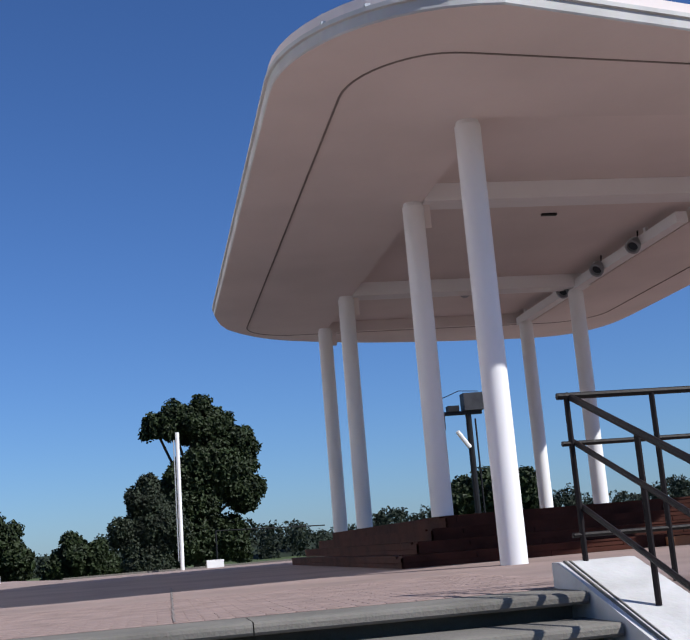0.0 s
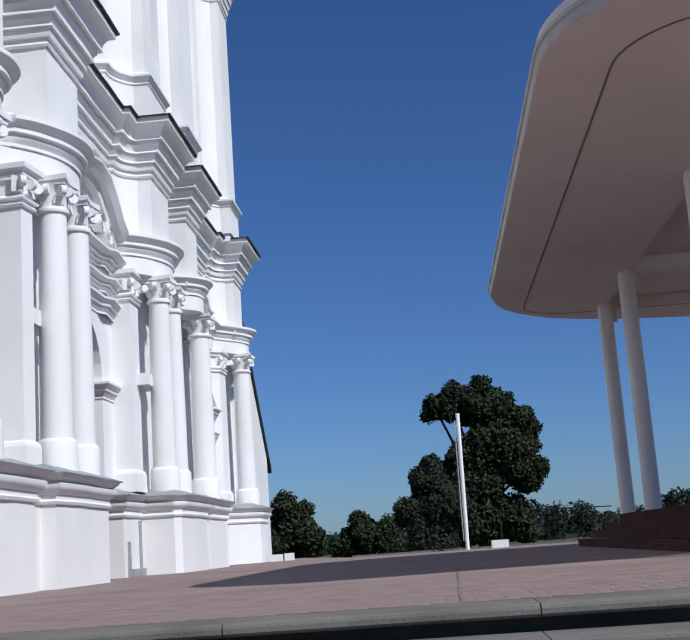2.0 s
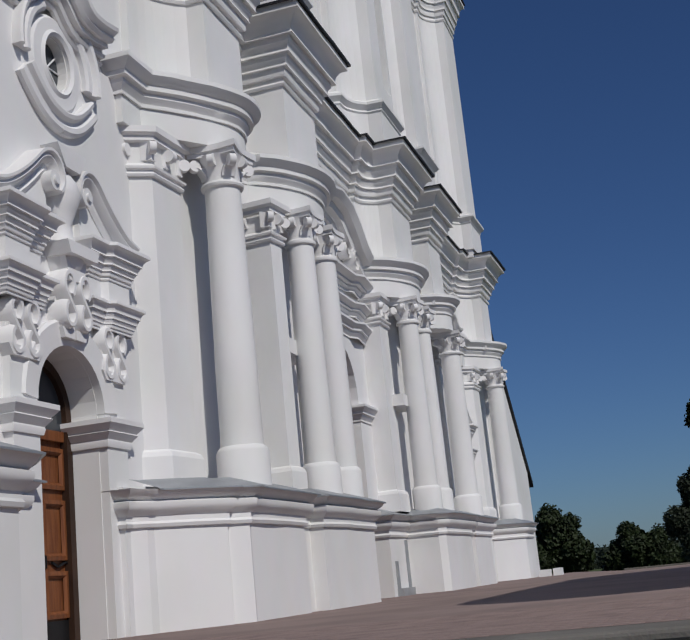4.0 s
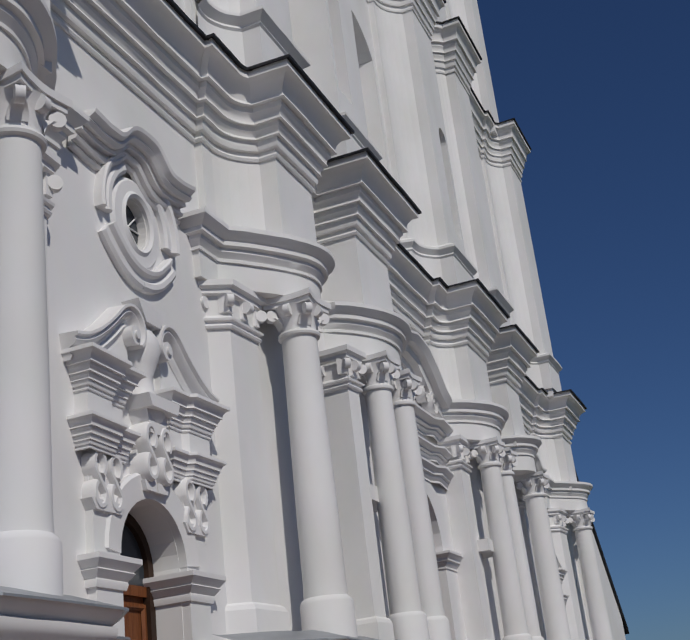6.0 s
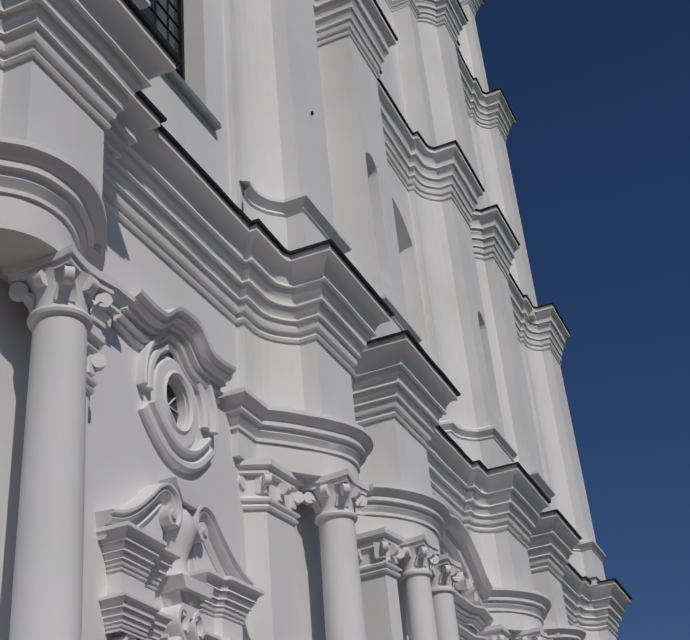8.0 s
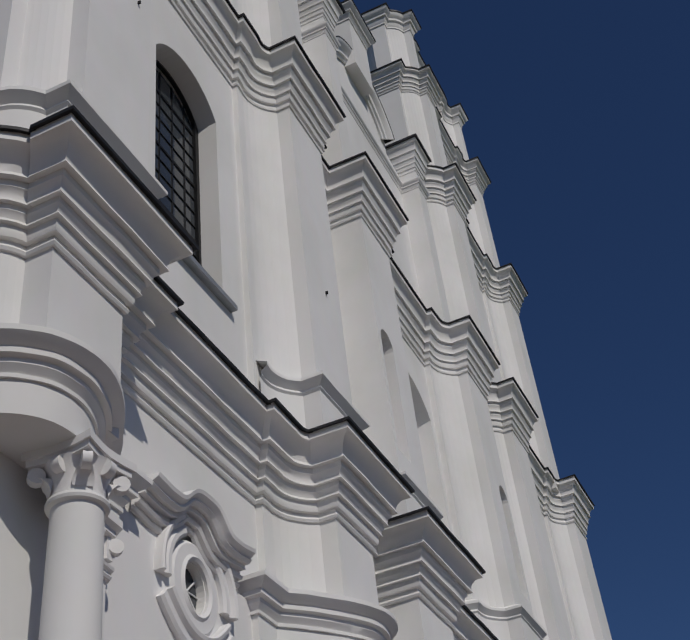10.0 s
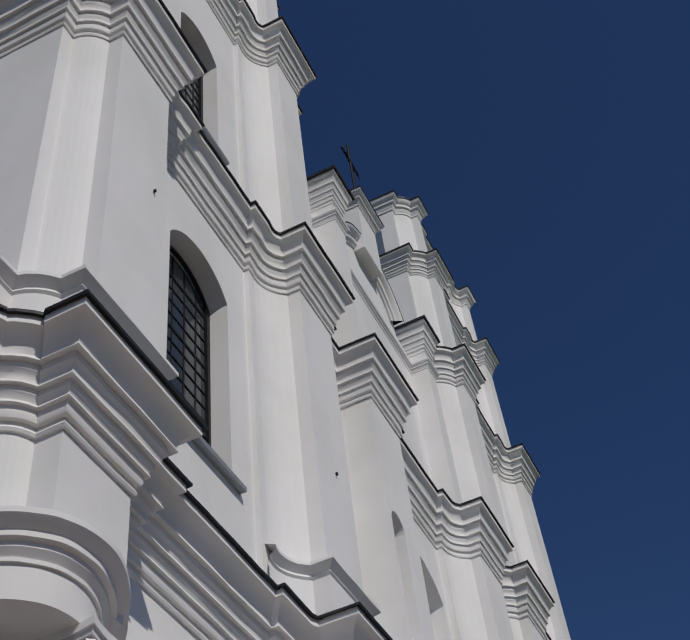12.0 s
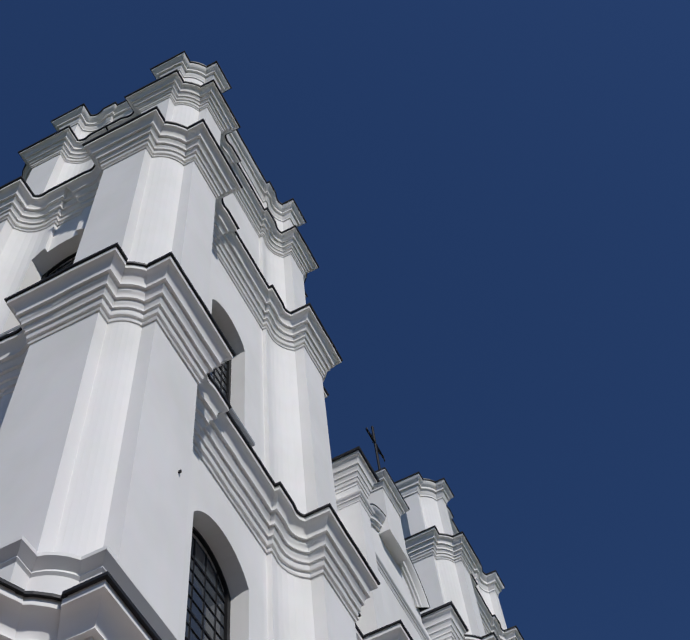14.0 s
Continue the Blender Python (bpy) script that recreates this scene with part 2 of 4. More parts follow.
def eased(pts, n=4):
    """The same way with a smooth curve through its points."""
    p = [Vector(a) for a in [pts[0]] + pts + [pts[-1]]]
    out = []
    for a, b, d, e in zip(p, p[1:], p[2:], p[3:]):
        for i in range(n):
            t = i / n
            out.append(tuple(.5 * (2 * b + (d - a) * t + (2 * a - 5 * b + 4 * d - e) * t * t + (3 * b - a - 3 * d + e) * t ** 3)))
    return out + [tuple(pts[-1])]


def door_bay(x, s):
    """Doorway with imposts, broken pediment, scrolls and an oval window with its hood. s: 1 or -1, which way the bay is turned."""
    W = 8.35
    # leaves
    door = mesh("door", *plate(arched(x, 0.87, 0.02, 3.22, 0.84), 8.9, 8.96), DOORWOOD, church, "varnished brown panelled wooden door leaves")
    for q in (-1, 1):
        for z0, z1 in ((0.35, 1.0), (1.15, 2.0), (2.15, 2.75)):
            bits = [relief([(x + q * .43 - .3, z0), (x + q * .43 + .3, z0), (x + q * .43 + .3, z1), (x + q * .43 - .3, z1)], [(0, 0), (0, .05), (.06, .06), (.1, .02)], 8.90, True)]
            mesh("door_panel", *joined(*bits), DOORWOOD, door)
        mesh("kick_plate", *plate([(x + q * .43 - .39, .03), (x + q * .43 + .39, .03), (x + q * .43 + .39, .32), (x + q * .43 - .39, .32)], 8.875, 8.90), IRON, door, "black iron kick plate")
        mesh("hinge_strap", *tube([(x + q * .84, 8.87, 1.08), (x + q * .7, 8.87, 1.12), (x + q * .5, 8.87, 1.06), (x + q * .35, 8.87, 1.12)], 0.022, 6), IRON, door)
    mesh("door_handle", *tube([(x + .1, 8.87, 1.0), (x + .1, 8.81, 1.05), (x + .1, 8.81, 1.2), (x + .1, 8.87, 1.25)], 0.015, 6), IRON, door)
    mesh("transom", *joined(plate([(x - .87, 2.85), (x + .87, 2.85), (x + .87, 3.0), (x - .87, 3.0)], 8.83, 8.90)), DOORWOOD, door)
    frame_path = [(x - .87, 0.02), (x - .87, 3.22)] + [(x + .87 * math.cos(radians(a)), 3.22 + .84 * math.sin(radians(a))) for a in range(170, 0, -12)] + [(x + .87, 3.22), (x + .87, 0.02)]
    mesh("door_frame", *relief(frame_path, [(-.14, 0), (-.14, .12), (0, .12)], 8.90), BARKISH, church, "dark brown timber door frame")
    mesh("fanlight", *plate(arched(x, 0.74, 3.0, 3.22, 0.72), 8.86, 8.895), GLASSDARK, door, "dark glazed fanlight over the door leaves")
    # surround piers, imposts and archivolt
    for q in (-1, 1):
        x0, x1 = sorted((x + q * 0.89, x + q * 1.5))
        mesh("door_pier", *joined(box(x0, x1, W - .14, W + .05, 0, 2.75), box(x0, x1, W - .12, W + .05, 3.1, 4.9)), PLASTER, church)
        mesh("impost", *sweep([(x + q * 0.875, 8.88), (x + q * 0.875, W - .14), (x + q * 1.52, W - .14), (x + q * 1.52, W)] if q > 0 else [(x + q * 1.52, W), (x + q * 1.52, W - .14), (x + q * 0.875, W - .14), (x + q * 0.875, 8.88)],
                              [(-.05, 2.72), (.03, 2.72), (.05, 2.8), (.04, 2.83), (.12, 2.93), (.10, 2.95), (.19, 3.05), (.19, 3.12), (-.05, 3.16)]), STUCCO, church, smooth=True)
        c = x + q * 1.2
        for d in (-.19, .19):
            mesh("scroll", *s_scroll(c + d, 4.14, .17, .40, W, .2), STUCCO, church, smooth=True)
        mesh("console_drop", *plate([(c - .40, 3.86), (c + .40, 3.86), (c + .3, 3.72), (c - .3, 3.72)], W - .18, W), STUCCO, church)
        # architrave and entablature blocks
        e0, e1 = sorted((x + q * 0.65, x + q * 1.68))
        pa = [(e0, W), (e0, W - .1), (e0 + .35, W - .1), (e0 + .42, W - .2), (e1, W - .22), (e1, W)] if q > 0 else [(e0, W), (e0, W - .22), (e1 - .42, W - .2), (e1 - .35, W - .1), (e1, W - .1), (e1, W)]
        mesh("architrave", *sweep(pa, moulding(BIG, 4.48, .44, .18) + [(-.3, 4.96)]), STUCCO, church, smooth=True)
        mesh("frieze", *slab(pa[0:6] + [(e1, W + .05), (e0, W + .05)], 4.9, 5.4), PLASTER, church)
        mesh("entablature", *sweep(pa, moulding(BIG, 5.28, .54, .27) + [(-.3, 5.9)]), STUCCO, church, smooth=True)
        # broken pediment: a rising wave that ends in a scroll
        wave = [(x + q * u * .88, z) for u, z in ((2.22, 5.86), (1.9, 5.93), (1.6, 6.06), (1.3, 6.24), (1.0, 6.46), (.78, 6.64), (.6, 6.7), (.46, 6.62), (.42, 6.46), (.5, 6.36))]
        if q > 0:
            wave.reverse()
        mesh("pediment", *relief(eased(wave, 3), [(-.2, 0), (-.2, .12), (-.14, .16), (-.09, .11), (-.03, .13), (.0, .22), (.05, .26), (.09, .24), (.12, .30), (.16, .30), (.18, 0)], W), STUCCO, church, smooth=True)
        mesh("scroll", *joined(plate(oval(x + q * .45, 6.42, .13, .15, 18), W - .27, W), plate(oval(x + q * .45, 6.42, .06, .07, 12), W - .31, W)), STUCCO, church, smooth=True)
        mesh("tympanum", *plate([(x + q * .45, 5.8), (x + q * 1.9, 5.8), (x + q * 1.6, 5.9), (x + q * 1.1, 6.15), (x + q * .45, 6.5)], W - .1, W), PLASTER, church)
    arch_path = [(x + .92 * math.cos(radians(a)), 3.22 + .9 * math.sin(radians(a))) for a in range(180, -1, -10)]
    mesh("archivolt", *relief(arch_path, [(-.04, 0), (-.04, .13), (.3, .16), (.34, .12), (.34, 0)], W), PLASTER, church, smooth=True)
    # cartouche between the pediment halves
    vase = turned([(.02, 5.0), (.16, 5.05), (.30, 5.22), (.36, 5.42), (.28, 5.55), (.2, 5.7), (.18, 5.9), (.26, 6.1), (.33, 6.32), (.3, 6.5), (.2, 6.66), (.12, 6.74)], 18, (x, W - .02))
    mesh("cartouche", *joined(vase, plate([(x - .44, 5.52), (x + .44, 5.52), (x + .36, 5.34), (x - .36, 5.34)], W - .42, W), plate([(x - .2, 6.7), (x + .2, 6.7), (x + .4, 7.02), (x - .4, 7.02)], W - .3, W),
                              plate([(x - .2, 5.0), (x + .2, 5.0), (x + .3, 5.4), (x - .3, 5.4)], W - .28, W)), STUCCO, church, smooth=True)
    for q in (-1, 1):
        mesh("keystone_scroll", *joined(s_scroll(x + q * .21, 4.72, .17, .42, W, .3), plate([(x + q * .02, 4.3), (x + q * .34, 4.3), (x + q * .28, 4.16), (x + q * .02, 4.16)], W - .22, W)), STUCCO, church, smooth=True)
    # oval window
    ox, oz = x + .1 * s, 8.5
    win = mesh("oval_window", *plate(oval(ox, oz, .36, .44), 8.50, 8.54), GLASSDARK, church, "small oval window with a light metal lattice")
    mesh("lattice", *joined(tube([(ox - .3, 8.48, oz - .3), (ox + .3, 8.48, oz + .3)], .016, 5), tube([(ox - .3, 8.48, oz + .3), (ox + .3, 8.48, oz - .3)], .016, 5), tube([(ox - .36, 8.48, oz), (ox + .36, 8.48, oz)], .014, 5)), WHITEPAINT, win)
    mesh("window_surround", *joined(relief(oval(ox, oz, .36, .44)[::-1], [(0, -.1), (.0, .06), (.05, .1), (.1, .06), (.28, .05), (.34, .0)], W, True)), STUCCO, church, smooth=True)
    # carved frame: four strap pieces with ears
    for q in (-1, 1):
        up = [(ox + q * .95 * math.cos(radians(a)), oz + .98 * math.sin(radians(a))) for a in range(-8, 65, 8)]
        dn = [(ox + q * (.97 + .1 * max(0, a + 45) / 20) * math.cos(radians(a)), oz + .96 * math.sin(radians(a))) for a in range(-90, -24, 7)]
        if q > 0:
            up.reverse()
        else:
            dn.reverse()
        for pth in (up, dn):
            mesh("strapwork", *relief(pth, [(-.17, 0), (-.17, .08), (-.12, .12), (-.04, .12), (.0, .08), (.05, .09), (.09, .16), (.15, .18), (.18, .15), (.18, 0)], W), STUCCO, church, smooth=True)
    hx = ox - .2 * s
    hood = [(hx - 1.5, 9.5), (hx - 1.3, 9.47)] + [(hx + u / 10, 9.44 + .38 * math.exp(-(u / 5.6) ** 4) * (1 - .0022 * u * u)) for u in range(-11, 12)] + [(hx + 1.3, 9.47), (hx + 1.5, 9.5)]
    mesh("window_hood", *relief(hood, [(-.46, 0), (-.46, .06), (-.42, .09), (-.38, .05), (-.34, .05), (-.34, .13), (-.29, .16), (-.25, .11), (-.19, .11), (-.19, .22), (-.11, .22), (-.12, .30), (-.07, .36), (-.03, .34), (.03, .44), (.09, .46), (.13, 0)], W), STUCCO, church, smooth=True)


BARKISH = material("dark_timber", (0.05, 0.025, 0.015), 0.6, vary=0.2, scale=3, grain=30)
for x, s in zip(DOORS, (1, -1)):
    door_bay(x, s)

# middle portal
mesh("portal_back", *plate([(XC - 2, 0), (XC + 2, 0), (XC + 2, 7), (XC - 2, 7)], 11.0, 11.2), DOORWOOD, church, "brown wooden doors deep in the portal")
for q in (-1, 1):
    mesh("impost", *sweep([(XC + q * 1.55, 11), (XC + q * 1.55, 8.45), (XC + q * 2.7, 8.45), (XC + q * 2.7, 8.9)] if q > 0 else [(XC - 2.7, 8.9), (XC - 2.7, 8.45), (XC - 1.55, 8.45), (XC - 1.55, 11)],
                          moulding(SMALL, 4.62, .42, .24) + [(-.1, 5.1)]), STUCCO, church, smooth=True)
for z, h, o in ((6.85, .42, .26), (7.45, .35, .3), (8.15, .42, .4)):
    pth = [(24.4, 8.45), (25.9, 8.3), (26.2, 8.45), (28.7, 8.45), (29.0, 8.3), (30.5, 8.45)]
    mesh("string_course", *sweep(pth, moulding(SMALL, z, h, o) + [(-.1, z + h + .05)]), STUCCO, church, smooth=True)
swan = [(24.6, 9.15), (25.0, 9.2), (25.5, 9.45), (26.0, 9.9), (26.6, 10.3), (27.45, 10.45), (28.3, 10.3), (28.9, 9.9), (29.4, 9.45), (29.9, 9.2), (30.3, 9.15)]
mesh("curved_pediment", *relief(swan, [(-.5, 0), (-.5, .08), (-.35, .12), (-.3, .3), (-.12, .34), (-.08, .52), (.08, .66), (.14, .66), (.2, 0)], 8.5), STUCCO, church, smooth=True)
for q in (-1, 1):
    mesh("scroll", *joined(scroll(XC + q * 1.75, 9.1, .34, 8.45, 8.1, q), scroll(XC + q * 1.2, 9.3, .24, 8.45, 8.15, -q)), STUCCO, church, smooth=True)


# columns
def volutes(x, y, r, z, rows):
    """Corner scrolls of a capital, as small drums that stand out on the diagonals."""
    out = []
    for a in rows:
        d = Vector((math.cos(radians(a)), math.sin(radians(a)), 0))
        s = Vector((-d.y, d.x, 0))
        c = Vector((x, y, z)) + d * r
        n, w, rr = 12, .06, .11
        v, f = [], []
        for k in (-1, 1):
            v += [tuple(c + s * w * k + rr * (math.cos(2 * math.pi * i / n) * d + math.sin(2 * math.pi * i / n) * Vector((0, 0, 1)))) for i in range(n)]
        f = [(i, (i + 1) % n, n + (i + 1) % n, n + i) for i in range(n)] + [tuple(range(n)), tuple(range(n, 2 * n))]
        out.append((v, f))
    return joined(*out)


def abacus(x, y, h, z0, z1, cut_in=.14):
    pts = []
    for q in range(4):
        a = radians(45 + 90 * q)
        for i in range(6):
            t = i / 6
            b = radians(90 * q + 135)
            p = Vector((math.cos(a), math.sin(a))) * h * 1.414 * (1 - t) + Vector((math.cos(b), math.sin(b))) * h * 1.414 * t
            p *= 1 - cut_in * 4 * t * (1 - t)
            pts.append((x + p.x, y + p.y))
    return joined(slab(pts, z0, z0 + (z1 - z0) * .45), slab([(x + (a - x) * 1.1, y + (b - y) * 1.1) for a, b in pts], z0 + (z1 - z0) * .45, z1))


def column(x, y, r=0.33):
    col = mesh("column", *turned([(0.01, 2.12), (r * 1.3, 2.12), (r * 1.3, 2.78), (r * 1.22, 2.84), (r * 1.08, 2.88), (r * 1.05, 3.1), (r * 1.04, 4.2), (r * .92, 7.5), (r * 1.08, 7.52), (r * 1.12, 7.56), (r * 1.08, 7.6), (r * .94, 7.62), (r * .94, 7.7)], 32, (x, y)),
               PLASTER, church, smooth=True)
    bell = turned([(r * .94, 7.66), (r * .98, 7.8), (r * 1.08, 7.95), (r * 1.3, 8.08)], 20, (x, y))
    mesh("capital", *joined(bell, abacus(x, y, r * 1.3, 8.06, 8.26)), STUCCO, col, smooth=True)
    for a in range(0, 360, 45):
        mesh("volute", *volutes(x, y, r * (1.46 if a % 90 else 1.14), 7.93 if a % 90 else 7.98, (a,)), STUCCO, col, smooth=True)
    for i in range(4):
        a = 90 * i + 45
        d = Vector((math.cos(radians(a)), math.sin(radians(a)), 0))
        s = Vector((-d.y, d.x, 0))
        c = Vector((x, y, 7.68))
        rows = [(r * .97, 0, .13), (r * 1.06, .1, .13), (r * 1.3, .2, .09), (r * 1.5, .22, .05)]
        v = []
        for rr, h, w in rows:
            v += [tuple(c + d * rr - s * w + Vector((0, 0, h))), tuple(c + d * rr + s * w + Vector((0, 0, h)))]
        v += [tuple(c + d * (r * .9) + s * k * .1 + Vector((0, 0, .2))) for k in (-1, 1)]
        mesh("leaf", v, [(0, 1, 3, 2), (2, 3, 5, 4), (4, 5, 7, 6), (6, 7, 9, 8), (8, 9, 1, 0), (0, 2, 8), (1, 9, 3), (2, 4, 8), (3, 9, 5), (4, 6, 8), (5, 9, 7)], STUCCO, col, smooth=True)
    return col


COLS = [9.8, 18.05, 22.15, 23.65]
for x in COLS + [2 * XC - x for x in COLS]:
    column(x, 7.4, 0.35 if x in (9.8, 18.05, 2 * XC - 9.8, 2 * XC - 18.05) else 0.31)


def respond(pth, front):
    """A flat pilaster beside a column, with base and capital. pth: its plan, front: which of its points bound the front face."""
    p = mesh("pilaster", *slab(pth, 2.25, 8.3), PLASTER, church)
    mesh("pilaster_base", *sweep(pth, [(.08, 2.2), (.08, 2.68), (.05, 2.76), (.0, 2.8)]), PLASTER, p)
    mesh("necking", *sweep(pth, [(0, 7.40), (.05, 7.41), (.07, 7.45), (.04, 7.49), (.04, 7.52), (.09, 7.54), (.10, 7.58), (0, 7.66)]), STUCCO, p, smooth=True)
    a, b = (Vector(pth[k]) for k in front)
    d, nrm = (b - a), Vector(((b - a).y, -(b - a).x)).normalized()
    out = math.degrees(math.atan2(nrm.y, nrm.x))
    for u, turn in ((0.0, -45), (.5, 0), (1.0, 45)):
        c = a + d * u
        e = c + nrm * .05
        mesh("volute", *joined(volutes(c.x, c.y, .11, 7.9, (out + turn,)), slab([(e.x - .07, e.y), (e.x + .07, e.y), (e.x + .10, e.y + .2), (e.x - .10, e.y + .2)], 7.7, 8.04)), STUCCO, p, smooth=True)
    for k in (front[0] - 1, front[1] + 1):
        if 0 < k < len(pth) - 1:
            mesh("volute", *volutes(*pth[k], .06, 7.88, (180 if k < front[0] else 0,)), STUCCO, p, smooth=True)
    mesh("abacus", *sweep(pth, [(.02, 8.02), (.10, 8.04), (.10, 8.12), (.18, 8.16), (.18, 8.27)]), STUCCO, p)


PIL1 = [(16.1, 9.3), (16.1, 8.6), (16.28, 8.36), (16.5, 8.02), (17.42, 7.96), (17.42, 9.3)]
PIL2 = [(21.12, 9.3), (21.08, 8.2), (21.03, 7.66), (21.5, 7.6), (21.5, 9.3)]
PIL3 = [(24.02, 9.3), (24.02, 7.92), (24.9, 7.92), (24.9, 9.3)]
respond(mirror(PIL1, 13.9), (1, 2))
respond(PIL1, (3, 4))
respond(PIL2, (2, 3))
respond(PIL3, (1, 2))
respond(mirror(PIL3), (1, 2))
respond(mirror(PIL2), (1, 2))
respond(mirror(PIL1), (1, 2))
respond([(x + 2 * XC - 27.8, y) for x, y in PIL1], (3, 4))
# the wall close behind the columns
for x0, x1 in ((8.45, 10.42), (17.4, 19.35), (21.45, 24.06)):
    for a, b in ((x0, x1), (2 * XC - x1, 2 * XC - x0)):
        mesh("wall", *box(a, b, 8.09, 9.35, 2.16, 8.3), PLASTER, church)
for x in (22.15, 2 * XC - 23.65):
    mesh("tie_block", *box(x - .7, x + .7, 7.6, 8.2, 5.14, 5.46), PLASTER, church)

# bowed entablature over each group of columns: flush over the pilaster, swelling out over the column
BOW = ([(15.95, 8.9), (15.95, 8.22), (16.6, 8.22)] + eased([(16.95, 7.92), (17.3, 7.66), (17.65, 7.42), (18.0, 7.24), (18.4, 7.14), (18.8, 7.18), (19.1, 7.34), (19.35, 7.62), (19.5, 7.95)]) + [(19.5, 8.9)])
BOW2 = [(20.9, 8.9), (20.9, 8.22), (21.15, 8.1)] + arc(22.95, 9.35, 2.2, 213, 327, 16) + [(24.85, 8.22), (24.85, 8.9)]
for pth in (mirror(BOW, 13.9), BOW, BOW2, mirror(BOW2), mirror(BOW), [(2 * XC - x, y) for x, y in reversed(mirror(BOW, 13.9))]):
    ent = mesh("entablature", *slab(pth, 8.26, 9.02), PLASTER, church, smooth=True)
    mesh("cornice", *uneven(pth, moulding(SMALL, 8.75, 0.58, 0.34) + [(-.3, 9.5)]), PLASTER, ent, smooth=True)

# plinth
PL = ([(8.0, 40), (8.0, 7.4), (8.6, 6.85), (10.45, 6.85), (11.0, 7.3), (11.6, 7.9), (11.7, 8.3), (12.6, 8.3), (12.6, 8.5)],
      [(15.1, 8.5), (15.1, 8.12), (15.25, 8.12), (15.45, 7.95), (15.62, 7.92), (16.62, 7.16), (16.72, 7.2), (17.0, 6.95), (17.12, 6.98), (19.65, 6.98), (19.65, 7.2), (20.55, 7.2), (20.55, 6.92), (23.95, 6.92), (24.1, 7.1), (24.1, 8.0), (25.9, 8.0), (25.9, 8.7)])
for k, pth in enumerate((PL[0], PL[1], mirror(PL[1]), mirror(PL[0]))):
    body = pth + ([(12.6, 40)] if k == 0 else [(25.9, 9.4), (15.1, 9.4)] if k == 1 else [(2 * XC - 15.1, 9.4), (2 * XC - 25.9, 9.4)] if k == 2 else [(2 * XC - 12.6, 40)])
    pl = mesh("plinth", *slab(body, 0, 2.14), PLASTER, church)
    mesh("plinth_cornice", *uneven(pth, [(0, 1.52), (.05, 1.53), (.07, 1.58), (.04, 1.62), (.04, 1.7), (.14, 1.78), (.17, 1.84), (.17, 1.9), (.08, 1.93), (.2, 2.0), (.25, 2.08)]), PLASTER, pl, smooth=True)
    mesh("plinth_flashing", *uneven(pth[3:] if k == 1 else pth[:-3] if k == 2 else pth, [(.18, 2.1), (.29, 2.06), (.29, 2.085), (-.3, 2.29)]), GREYMETAL, pl, "grey sheet-metal plinth capping")


